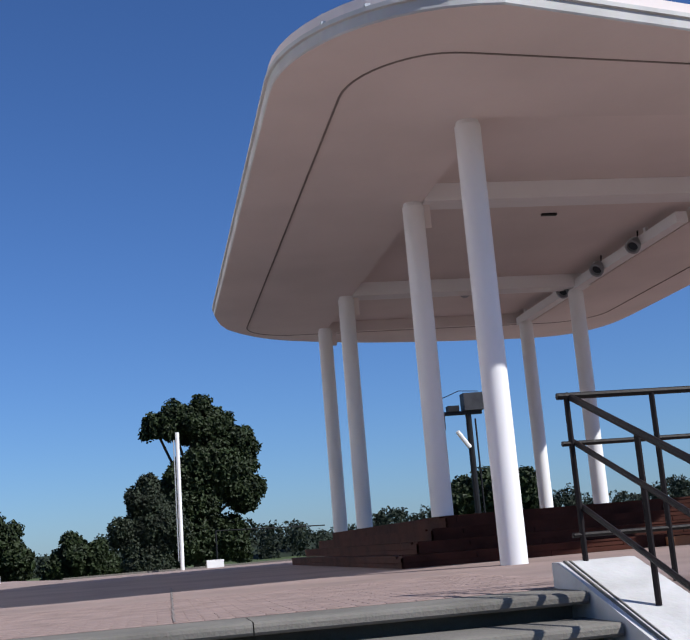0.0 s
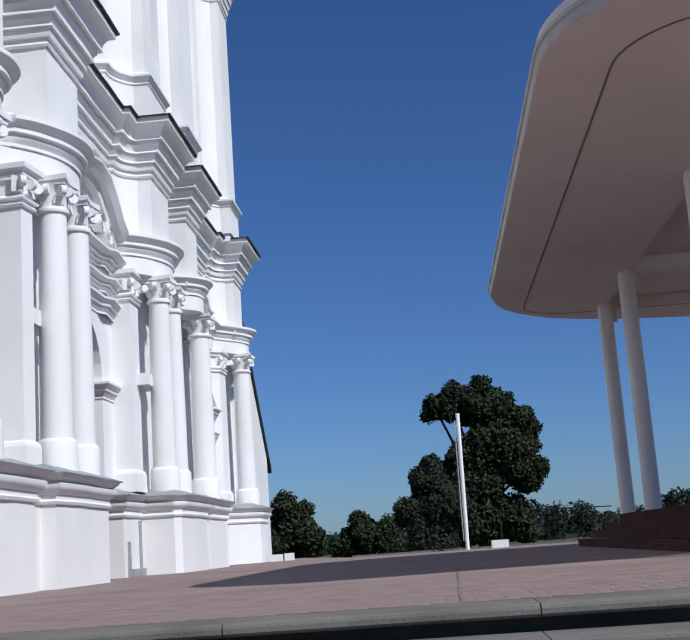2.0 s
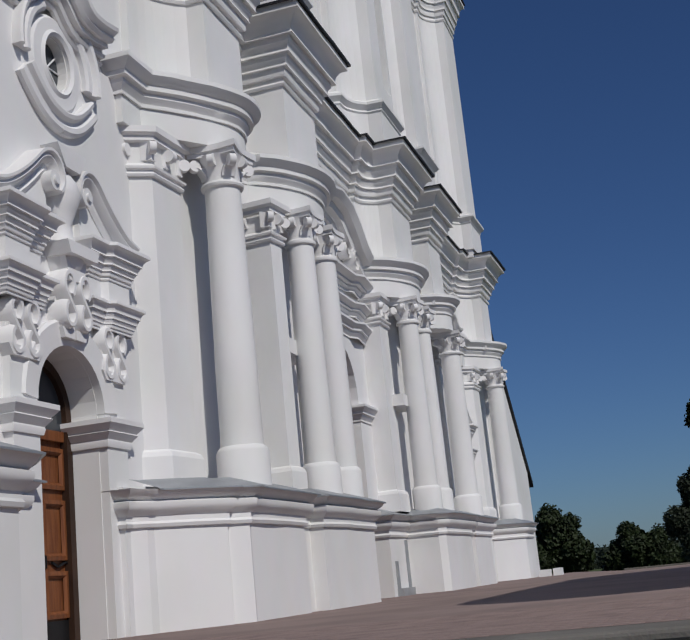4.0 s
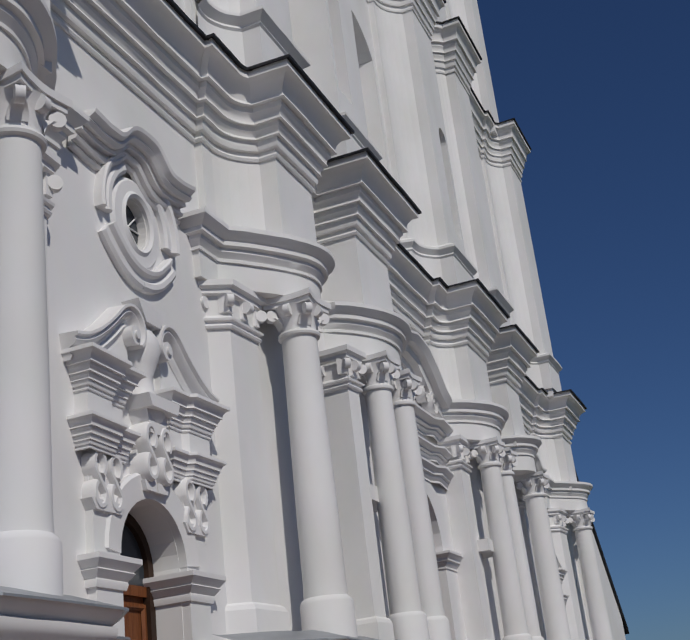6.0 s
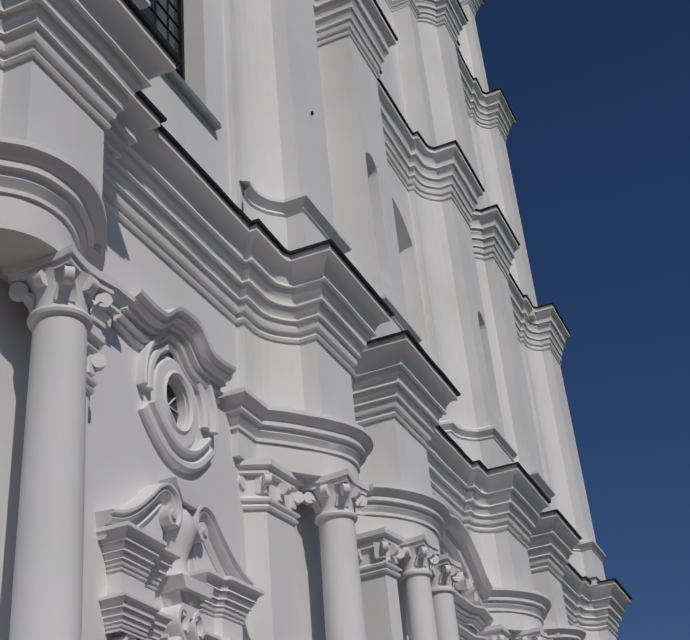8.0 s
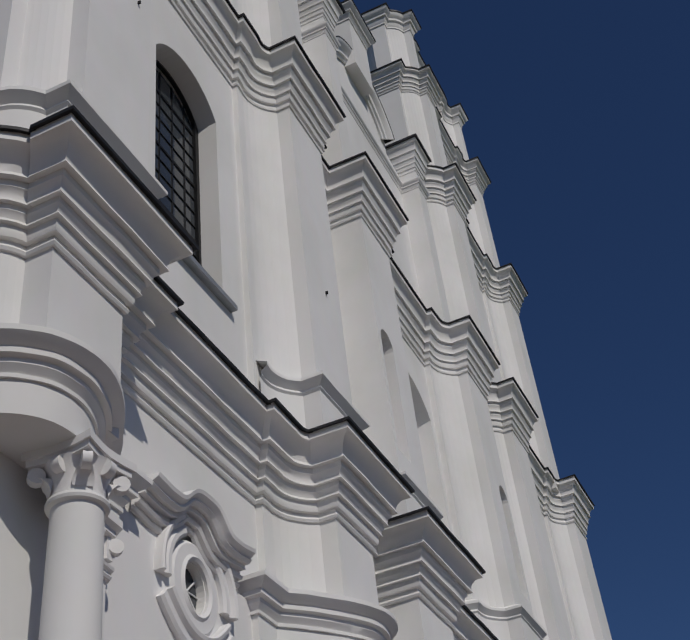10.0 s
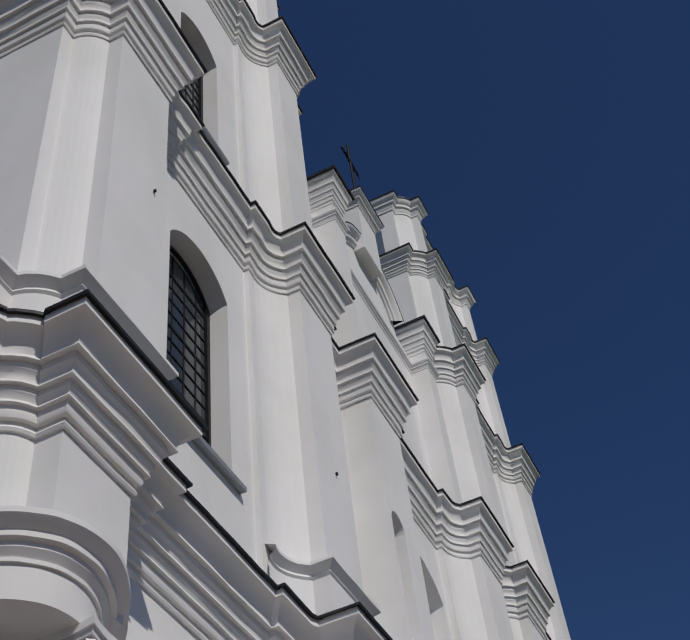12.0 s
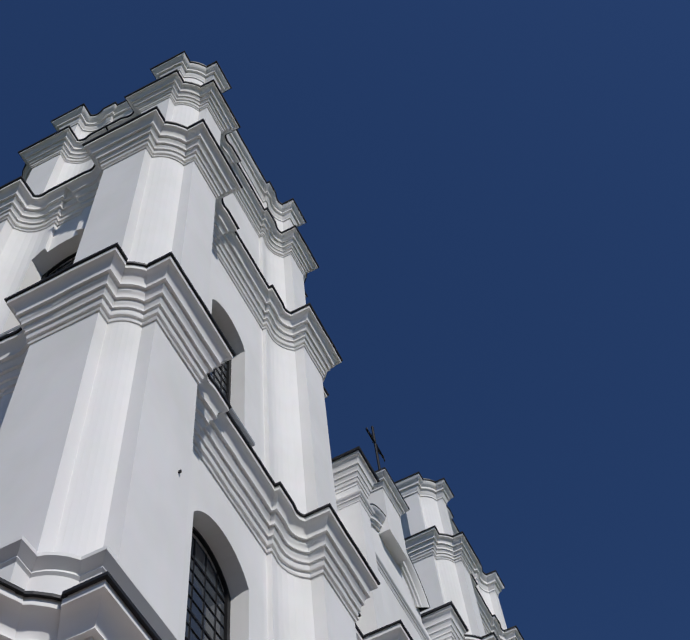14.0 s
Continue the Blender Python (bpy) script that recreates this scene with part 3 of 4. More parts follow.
# ---- towers ----
def tower(cx, s, lean=(0.0, 0.0, 0.0, 0.0)):
    """One tower: walls with windows, cornices, corner pedestals and the parapet. s: 1 for the near one, -1 for its mirror image."""
    cy = 11.7 if s > 0 else 11.92

    def ring(ax, ay, c, b, cyy, by, o, rec, f=.35, dx=0.0):
        """Outline of a tier's wall from the reach of its cornice. ax, ay: half sizes; b..c and by..cyy: the corner blocks; o: overhang; rec: depth of the recesses."""
        ax, ay, c, cyy, b, by = ax - o, ay - o, c - o, cyy - o, b + o, by + o

        def side(a, b, c):
            h = [(-c, -a), (-b, -a), (-b, -a + f)] + hollow((-b, -a + f), (-b + 1.15, -a + rec - .14), .16)[1:] + [(-b + 1.25, -a + rec - .14), (-b + 1.25, -a + rec)]
            return h + [(-x, y) for x, y in reversed(h)]

        def corner(p, q):
            return hollow(p, q, -.13)

        fr, sd = side(ay, b, c), side(ax, by, cyy)
        rgt, bck, lft = [(-y, x) for x, y in sd], [(-x, -y) for x, y in fr], [(y, -x) for x, y in sd]
        out = fr + corner((c, -ay + f), (ax - f, -cyy)) + rgt + corner((ax - f, cyy), (c, ay - f)) + bck + corner((-c, ay - f), (-ax + f, cyy)) + lft + corner((-ax + f, -cyy), (-c, -ay + f))
        return [(cx + s * dx + x, cy + y) for x, y in out]

    t2 = ring(6.38, 4.9, 5.6, 2.6, 3.93, 1.0, .58, .95, .35, lean[0])
    if s < 0:
        t2 = [(x, y - .3) for x, y in t2]
    t3 = ring(6.1, 4.97, 5.05, 2.5, 3.87, 1.2, .58, .95, .35, lean[1])
    t4 = ring(5.5, 4.6, 4.51, 2.43, 3.55, 1.3, .5, .8, .35, .34 + lean[2])
    t5 = ring(5.2, 4.3, 4.2, 2.95, 3.3, 1.7, .4, .7, .35, .55 + lean[3])
    walls = [mesh("wall", *slab(t2, 12.6, 24.2), PLASTER, church), mesh("wall", *slab(t3, 24.2, 35.8), PLASTER, church)]
    mesh("cornice", *uneven(t2, moulding(BIG, 22.9, 1.75, 0.58), True), PLASTER, church, smooth=True)
    mesh("cornice_flashing", *uneven(t2, [(0.55, 24.66), (0.63, 24.63), (0.64, 24.68), (-0.4, 24.95)], True), LEAD, church)
    mesh("cornice", *uneven(t3, moulding(BIG, 34.55, 1.6, 0.58), True), PLASTER, church, smooth=True)
    mesh("cornice_flashing", *uneven(t3, [(0.55, 36.16), (0.63, 36.14), (0.64, 36.19), (-0.4, 36.45)], True), LEAD, church)
    mesh("wall", *slab(t4, 35.8, 43.7), PLASTER, church)
    mesh("cornice", *uneven(t4, moulding(BIG, 42.95, 1.25, 0.5), True), PLASTER, church, smooth=True)
    mesh("cornice_flashing", *uneven(t4, [(0.46, 44.2), (0.55, 44.17), (0.56, 44.23), (-0.3, 44.45)], True), LEAD, church)
    mesh("wall", *slab(t5, 43.7, 48.9), PLASTER, church)
    mesh("cornice", *uneven(t5, moulding(SMALL, 48.3, 0.95, 0.4) + [(-.3, 49.4)], True), PLASTER, church, smooth=True)
    mesh("cornice_flashing", *uneven(t5, [(.32, 49.25), (.45, 49.22), (.46, 49.29), (-.3, 49.45)], True), LEAD, church)
    # pedestals and thin pilaster strips of the corner blocks
    outer = [(x - .38 if x < 10 else x, y) for x, y in t2[100:] + t2[:9]] if s > 0 else t2[100:] + t2[:9]
    for p in (t2[13:38], outer):
        mesh("pedestal_moulding", *uneven(p, [(-.02, 12.9), (.07, 12.9), (.07, 13.95), (.11, 14.0), (.09, 14.06), (.24, 14.2), (.24, 14.28), (-.1, 14.42), (-.5, 14.5)]), PLASTER, church, smooth=True)
    # windows on the two faces that are seen
    ym2, ym3 = cy - 4.9 + .58 + .95, cy - 4.97 + .58 + .95
    xm2, xm3 = cx - s * (6.38 - .58 - .95 - lean[0]), cx - s * (6.1 - .58 - .95 - lean[1])
    for face, wall, u, half, z0, spring, rise, at in (("f", walls[0], cx - s * .24, 1.26, 15.3, 20.68, .72, ym2), ("f", walls[1], cx - s * .38 + s * lean[1], 1.02, 26.4, 31.2, .6, ym3),
                                                     ("s", walls[0], cy - .2, 1.0, 15.3, 20.2, .6, xm2), ("s", walls[1], cy - .25, 1.2, 27.4, 32.2, .6, xm3)):
        m = Matrix.Identity(4) if face == "f" else Matrix(((0, s, 0, at), (1, 0, 0, 0), (0, 0, 1, 0), (0, 0, 0, 1)))
        y = at if face == "f" else 0.0
        cut(wall, placed(plate(arched(u, half, z0, spring, rise), y - .6, y + .75), m))
        win = mesh("window", *placed(plate(arched(u, half + .01, z0, spring - .2, rise), y + .56, y + .6), m), GLASSDARK, church, "tall arched window with dark small panes")
        bars = [placed(plate([(u - .018 + k, z0), (u + .018 + k, z0), (u + .018 + k, spring + rise * .7), (u - .018 + k, spring + rise * .7)], y + .54, y + .56), m) for k in (-half * .6, -half * .2, half * .2, half * .6)]
        mesh("mullion", *joined(*bars), IRON, win)
        hb, z = [], z0 + .1
        i = 0
        while z < spring + .1:
            w = .035 if i % 4 == 0 else .012
            hb.append(placed(plate([(u - half, z - w), (u + half, z - w), (u + half, z + w), (u - half, z + w)], y + .535, y + .555), m))
            z, i = z + .42, i + 1
        mesh("glazing_bar", *joined(*hb), IRON, win)
        mesh("window_frame", *placed(relief([(u - half, z0), (u - half, spring)] + arched(u, half, z0, spring, rise)[2:][::-1] + [(u + half, spring), (u + half, z0)], [(-.07, 0), (-.07, .09), (.0, .09)], y + .56), m), IRON, win)
        mesh("window_sill", *placed(plate([(u - half - .15, z0 - .12), (u + half + .3, z0 - .12), (u + half + .3, z0), (u - half - .15, z0)], y - .16, y + .55), m), GREYMETAL, win, "grey metal window sill")
    # mooring bolts in the plaster
    for x, z in ((-3.6, 18.9), (4.2, 17.4), (-4.4, 29.2)):
        mesh("iron_anchor", *box(cx + x - .015, cx + x + .015, cy - 4.38, cy - 4.3, z - .05, z + .03), IRON, church)


tower(14.35, 1)
tower(2 * XC - 14.35 - .8, -1, (-.4, .4, -.34, -.55))

# ---- middle section between the towers ----
MID = [(19.0, 14), (19.0, 8.6), (22.1, 8.6), (22.1, 7.45), (24.1, 7.45), (24.1, 7.8)] + hollow((24.1, 7.8), (25.2, 8.4), .15)[1:] + [(25.2, 8.6)]
MIDP = MID + mirror(MID)
middle = mesh("wall", *slab(MIDP, 12.6, 24.2), PLASTER, church)
mesh("cornice", *uneven(MIDP, moulding(BIG, 22.9, 1.75, 0.58)), PLASTER, church, smooth=True)
mesh("cornice_flashing", *uneven(MIDP, [(0.55, 24.66), (0.63, 24.63), (0.64, 24.68), (-0.4, 24.95)]), LEAD, church)
cut(middle, plate(arched(XC, 1.9, 14.6, 20.5, 1.0), 8.0, 9.5))
for x in (22.68, 2 * XC - 22.68):
    cut(middle, plate(arched(x, .42, 15.2, 18.6, .5), 7.2, 8.2))
for q in (-1, 1):
    p = [(XC + q * 5.36, 8.5), (XC + q * 5.36, 7.44), (XC + q * 3.34, 7.44), (XC + q * 3.34, 7.8)] + hollow((XC + q * 3.34, 7.8), (XC + q * 2.25, 8.38), -.15 * q)[1:] + [(XC + q * 2.2, 8.6)]
    p = p if q < 0 else p[::-1]
    mesh("pedestal_moulding", *uneven(p, [(0, 12.9), (.08, 12.9), (.08, 13.95), (.12, 14.0), (.1, 14.06), (.22, 14.2), (.22, 14.28), (0, 14.42)]), PLASTER, church, smooth=True)
mesh("roof", [(8.4, 16, 12.5), (46.5, 16, 12.5), (46.5, 60, 12.5), (8.4, 60, 12.5), (XC, 16, 30), (XC, 60, 30)], [(0, 1, 4), (1, 2, 5, 4), (2, 3, 5), (3, 0, 4, 5)], LEAD, church, "dark sheet-metal nave roof")

# gable
G = 8.72
gpath = [(21.4, 12), (21.4, G + .2), (22.8, G + .2), (22.8, 7.98), (23.64, 7.98), (23.64, G)]
GP = gpath + mirror(gpath)
mesh("gable_wall", *slab(GP, 24.2, 33.7), PLASTER, church)
mesh("string_course", *sweep(GP[1:-1], moulding(SMALL, 32.55, .4, .16) + [(0, 33.0)]), PLASTER, church, smooth=True)
for q in (-1, 1):
    x0, x1 = sorted((XC - q * 4.65, XC - q * 3.81))
    pp = [(x0, 9.2), (x0, 7.98), (x1, 7.98), (x1, 9.2)]
    mesh("pier_cap", *joined(slab(pp, 33.7, 34.7), sweep(pp, moulding(BIG, 33.5, 1.5, .36) + [(-.3, 35.15)])), PLASTER, church, smooth=True)
    mesh("cornice_flashing", *uneven(pp, [(.26, 35.0), (.44, 34.96), (.45, 35.06), (-.3, 35.2)]), LEAD, church)
    sh = [(XC - q * 4.2, 33.6), (XC - q * 5.2, 31.6), (XC - q * 5.9, 29.6), (XC - q * 6.2, 27.6), (XC - q * 6.2, 24.3), (XC - q * 4.2, 24.3)]
    mesh("gable_shoulder", *plate(sh, G + .25, 9.6), PLASTER, church)
bow = [(XC + 2.75 * math.sin(radians(a)) / math.sin(radians(66)), 36.25 - 4.65 * .62 * (1 - math.cos(radians(a)))) for a in range(-66, 67, 6)]
body = [(XC + 3.8, 32.0), (XC + 3.8, 33.7), (XC + 2.75, 33.9)] + bow[::-1] + [(XC - 2.75, 33.9), (XC - 3.8, 33.7), (XC - 3.8, 32.0)]
mesh("gable_wall", *plate(body, G + .01, 9.6), PLASTER, church)
mesh("curved_pediment", *relief(bow, [(-.55, 0), (-.55, .08), (-.4, .1), (-.4, .18), (-.2, .2), (-.1, .34), (.0, .4), (.06, .4)], G), PLASTER, church, smooth=True)
mesh("cornice_flashing", *relief(bow, [(.06, .30), (.06, .42), (.10, .42), (.12, -.5)], G), LEAD, church)
CP = [(XC - .85, 9.6), (XC - .85, 8.25), (XC + .85, 8.25), (XC + .85, 9.6)]
mesh("cross_pedestal", *joined(slab(CP, 35.4, 38.7), sweep(CP, moulding(SMALL, 38.1, .7, .34) + [(-.5, 39.1)])), PLASTER, church)
mesh("cornice_flashing", *uneven(CP, [(.25, 38.8), (.37, 38.78), (.38, 38.84), (-.4, 39.12)]), LEAD, church)
orb = [(0.001, 39.0)] + [(0.40 * math.sin(radians(a)), 39.45 - 0.40 * math.cos(radians(a))) for a in range(20, 180, 16)] + [(0.001, 39.85)]
arms = [tube([(XC, 8.5, 39.7), (XC, 8.5, 43.9)], .06, 8), tube([(XC - .85, 8.5, 42.6), (XC + .85, 8.5, 42.6)], .05, 8)]
for a in (45, 135, 225, 315):
    u, w = math.cos(radians(a)), math.sin(radians(a))
    arms.append(tube([(XC + .1 * u, 8.5, 42.6 + .1 * w), (XC + .5 * u, 8.5, 42.6 + .5 * w)], .022, 6))
for x, z in ((0, 43.9), (-.85, 42.6), (.85, 42.6)):
    arms.append(tube([(XC + x - .13, 8.5, z - .13), (XC + x, 8.5, z + .16), (XC + x + .13, 8.5, z - .13)], .03, 6))
cross = mesh("cross", *joined(*arms), IRON, church, "dark wrought-iron cross")
mesh("orb", *turned(orb, 20, (XC, 8.5)), GREYMETAL, cross, smooth=True)
# annexe on the far side, with its lean-to roof
mesh("annexe_wall", *plate([(46.3, 0), (52.9, 0), (52.9, 4.6), (46.3, 11.0)], 7.7, 30), PLASTER, church)
mesh("annexe_roof", [(46.5, 7.6, 10.9), (53.6, 7.6, 4.0), (53.6, 30, 4.0), (46.5, 30, 10.9), (46.5, 7.6, 11.15), (53.6, 7.6, 4.25), (53.6, 30, 4.25), (46.5, 30, 11.15)],
     [(0, 1, 2, 3), (4, 5, 6, 7), (0, 1, 5, 4), (1, 2, 6, 5), (2, 3, 7, 6), (3, 0, 4, 7)], LEAD, church, "dark sheet-metal lean-to roof")
# cable box and conduit at the plinth
mesh("conduit", *joined(box(29.33, 29.39, 7.92, 7.998, .1, .9), box(30.48, 30.53, 7.92, 7.998, .1, 1.45), box(29.3, 30.56, 7.84, 7.998, 0.0, .2)), GREYMETAL, church)

# ---- plaza, stairs and ground ----
tagged(mesh("ground", *slab([(-400, -1500), (4000, -1500), (4000, 1500), (-400, 1500)], -2.6, -2.0), GRASS), "grass and fields reaching to the horizon", "ground", kind="structure")
plaza = tagged(mesh("pavement", *slab([(7.55, -40), (39.5, -40), (39.8, 3), (52, 6), (60, 12), (60, 60), (7.55, 60)], -1.99, 0.0), PAVING), "pinkish brick-paved plaza before the church", "pavement", kind="structure")
tagged(mesh("kerb", *box(39.5, 39.75, -40, 3, -0.3, 0.06), CONCRETE), "light concrete kerb along the plaza edge", "kerb", kind="structure")
RISE, TREAD = 0.165, 0.5
for i in range(9):
    x, z = 6.96 - TREAD * i, -RISE * i
    st = tagged(new("stair_step"), "grey concrete slab step with a shaded gap beneath", "step", "plaza steps", "structure")
    y, k = -2.66, 0
    while y < 30:
        y1 = y + (1.9 if k % 2 else 2.1)
        prof = [(x + .62, z), (x + .03, z), (x + .008, z - .012), (x, z - .03), (x, z - .06), (x + .012, z - .075), (x + .04, z - .08), (x + .62, z - .08)]
        v = [(a, y + .004, b) for a, b in prof] + [(a, y1 - .004, b) for a, b in prof]
        n = len(prof)
        mesh("slab", v, [(q, (q + 1) % n, n + (q + 1) % n, n + q) for q in range(n)] + [tuple(range(n)), tuple(range(n, 2 * n))], CONCRETE, st)
        y, k = y1, k + 1
    mesh("riser", *box(x + .34, x + .6, -2.66, 30, z - RISE - .02, z - .078), CONCRETE, st)
tagged(mesh("landing", *box(-30, 3.4, -40, 40, -2.0, -RISE * 9), PAVING), "paved landing at the foot of the stairs", "pavement", kind="structure")
# sloping white side wall of the stairs
SL = 0.3
v, f = [], []
for y0, y1, lift in ((-3.22, -2.67, 0.0),):
    prof = [(7.62, -2.0), (7.62, .17), (7.5, .17), (1.5, .17 - SL * 6.0), (1.5, -2.0)]
    v = [(a, y0, b) for a, b in prof] + [(a, y1, b) for a, b in prof]
    f = [tuple(range(5)), tuple(range(5, 10))] + [(q, (q + 1) % 5, 5 + (q + 1) % 5, 5 + q) for q in range(5)]
tagged(mesh("stair_side_wall", v, f, WORNWHITE), "white painted sloping side wall of the stairs", "wall", kind="structure")
# grooves along the wall's edge
tagged(mesh("trim", *joined(tube([(7.5, -2.72, .172), (1.6, -2.72, .172 - SL * 5.9)], .012, 6), tube([(7.5, -2.76, .172), (1.6, -2.76, .172 - SL * 5.9)], .008, 6)), CONCRETE), "grey joint along the white wall's edge", "trim", kind="structure")


def railing():
    r = thing("railing", "dark painted tubular steel handrail with three rails", "railing")

    def post(x, y, z0, z1):
        mesh("post", *tube([(x, y, z0), (x, y, z1)], .021, 8), RAILPAINT, r, smooth=True)

    post(7.5, -2.87, .15, 1.3)
    for i, y in enumerate((-3.5, -4.7, -5.9, -7.1)):
        post(7.5, y, -.02, 1.28)
    for z, rad in ((1.29, .024), (.96, .018), (.34, .018)):
        mesh("rail", *tube([(7.5, -2.80, z), (7.5, -7.2, z - .02)], rad, 8), RAILPAINT, r, smooth=True)
    for x in (6.6, 5.3, 4.0, 2.7):
        post(x, -2.95, .17 - SL * (7.5 - x), 1.27 - SL * 1.15 * (7.5 - x))
    for z, rad in ((1.28, .025), (.96, .02), (.52, .02)):
        s = SL * 1.17
        mesh("rail", *tube([(7.56, -2.9, z + .02), (7.5, -2.9, z), (2.6, -2.95, z - s * 4.9)], rad, 8), RAILPAINT, r, smooth=True)
    return r


railing()

# ---- pavilion ----
pav = thing("pavilion", "open white pavilion with slim columns and rounded flat roof", "pavilion")


def rounded(x0, x1, y0, y1, r, n=12):
    return arc(x0 + r, y0 + r, r, 180, 270, n) + arc(x1 - r, y0 + r, r, 270, 360, n) + arc(x1 - r, y1 - r, r, 0, 90, n) + arc(x0 + r, y1 - r, r, 90, 180, n)


X0, X1, Y0, Y1 = 10.32, 30.2, -12.6, -1.6
# the long sides run straight, the front leans back a little and the far end bows out
edge = (arc(X0 + 1.75 + 2.2, Y0 + 2.2, 2.2, 180, 270, 12) + eased([(27.4, Y0), (28.7, -12.5), (29.7, -12.05), (30.25, -11.1), (30.2, -9.4), (29.9, -7.0), (29.35, -5.0), (28.45, -3.2), (26.9, -2.0), (25.2, Y1)], 3)
        + arc(X0 + 2.2, Y1 - 2.2, 2.2, 90, 180, 12))
n = len(edge)
soffit = mesh("roof_soffit", *slab(edge, 5.67, 6.0), CANOPY, pav, "cream painted soffit with a sunk middle field")
cut(soffit, box(13.45, 27.9, -9.95, -4.5, 5.5, 5.93))
mesh("roof_edge", *sweep(edge, [(0, 5.67), (.015, 5.69), (.02, 5.80), (.05, 5.81), (.05, 5.86), (-.9, 6.0), (-3, 6.35)], True), FASCIA, pav, "weathered white fascia with a metal drip edge")
mesh("roof_cap", *slab(rounded(X0 + 2.6, X1 - 2.6, Y0 + 2.6, Y1 - 2.6, .6), 6.2, 6.36), GREYMETAL, pav)
gro = [(x + .13 * max(0.0, -3.3 - y) * (X1 - x) / (X1 - X0), y) for x, y in rounded(X0 + 1.08, X1 - 2.2, Y0 + .9, Y1 - .85, 1.3)]
mesh("drip_groove", *sweep(gro, [(-.014, 5.672), (-.014, 5.66), (.014, 5.66), (.014, 5.672)], True), GROOVE, pav, "dark drip bead on the soffit")
for x in (17.13, 23.87):
    mesh("beam", *box(x - .25, x + .25, -9.94, -4.51, 5.64, 5.925), COLUMNPAINT, pav)
mesh("lamp_ledge", *box(18.5, 27.88, -9.78, -9.56, 5.60, 5.80), COLUMNPAINT, pav, "white ledge that carries the spotlights")
for x in (20.0, 22.6, 25.2, 27.4):
    mesh("ledge_hanger", *box(x - .05, x + .05, -9.7, -9.64, 5.80, 5.93), COLUMNPAINT, pav)
mesh("ceiling_vent", *box(18.76, 18.84, -7.42, -7.14, 5.89, 5.928), IRON, pav, "dark vent in the coffer")
rnd = random.Random(4)
for i in range(26):
    a = edge[rnd.randrange(n)]
    mesh("edge_clip", *box(a[0] - .03, a[0] + .03, a[1] - .03, a[1] + .03, 5.84, 5.90), GREYMETAL, pav)
for x, y in ((13.58, -4.29), (17.13, -4.36), (23.87, -4.38), (27.43, -4.44), (14.0, -9.65), (17.13, -9.65), (23.87, -9.65), (27.43, -9.65)):
    low = 0.0 if x < 16 else 0.70
    top = 5.67 if y > -7 or x < 18 else 5.60
    c = mesh("column", *turned([(.01, low), (.17, low), (.17, top - .17), (.172, top - .15), (.172, top - .06), (.155, top - .05), (.15, top)], 28, (x, y)), COLUMNPAINT, pav, smooth=True)
    if x > 16 and y > -7:
        mesh("bracket", *joined(plate([(x - .04, 5.25), (x + .06, 5.25), (x + .3, 5.668), (x - .04, 5.668)], y - .27, y - .12)), CANOPY, c)


def spotlight(x, y, z):
    s = thing("spotlight", "small grey round spotlight fixed under the pavilion roof", "spotlight", group="pavilion spotlights")
    d = Vector((-.5, .6, -.6)).normalized()
    m = Matrix.Translation((x, y, z)) @ d.to_track_quat("Z", "Y").to_matrix().to_4x4()
    mesh("housing", *placed(turned([(.01, -.12), (.1, -.12), (.15, .05), (.15, .13), (.11, .13), (.1, .05), (.01, .05)], 16), m), GREYMETAL, s, smooth=True)
    mesh("bracket", *tube([(x, y, z - .02), (x, y - .08, z + .06), (x, y - .1, 5.925)], .02, 6), IRON, s)
    mesh("lens", *placed(turned([(.001, .06), (.1, .06)], 16), m), GLASSDARK, s)
    return s


for x, y in ((24.1, -9.48), (22.05, -9.48), (20.18, -9.48)):
    spotlight(x, y, 5.66)
spotlight(24.2, -7.2, 5.80)

stage = thing("stage", "dark red-brown wooden stage with plank steps under the pavilion", "stage")
for i in range(4):
    d = 0.31 * i
    x0, x1, y0, y1, z0, z1 = 15.95 + d, 29 - d, -12.2, -3.4 - d, 0.175 * i, 0.175 * (i + 1)
    mesh("platform", *box(x0 + .03, x1 - .03, y0 + .03, y1 - .03, z0 + .001, z1 - .03), STAGEWOOD, stage)
    for k in range(2):
        za, zb = z0 + .006 + k * .075, z0 + .072 + k * .075
        rest = [(-12.2 + 2.2 * j + (1.1 if k else 0), -12.2 + 2.2 * j + 2.19 + (1.1 if k else 0)) for j in range(-1, 5)]
        for a, b in rest:
            a, b = max(a, y0), min(b, y1)
            if b > a:
                mesh("plank", *box(x0, x0 + .03, a, b, za, zb), STAGEWOOD, stage)
        for j in range(-1, 6):
            a, b = max(x0, x0 + 2.2 * j + (1.1 if k else 0)), min(x1, x0 + 2.2 * j + 2.19 + (1.1 if k else 0))
            if b > a:
                mesh("plank", *box(a, b, y1 - .03, y1 - .001, za, zb), STAGEWOOD, stage)
    for k in range(3 if i < 3 else 1):
        mesh("tread_board", *box(x0 - .012 + k * .105, x0 + .088 + k * .105, y0, y1 - .02, z1 - .028, z1), STAGEWOOD, stage)
        mesh("tread_board", *box(x0 + .3, x1, y1 - .088 - k * .105 + .012, y1 + .012 - k * .105, z1 - .028, z1 - .0005), STAGEWOOD, stage)
mesh("deck", *box(17.0, 28.0, -12.1, -4.45, .66, .698), STAGEWOOD, stage)
tagged(mesh("wooden_block", *box(15.6, 15.88, -7.62, -7.33, .0, .13), BRIGHTWOOD), "small light-brown wooden block on the paving beside the stage", "block")

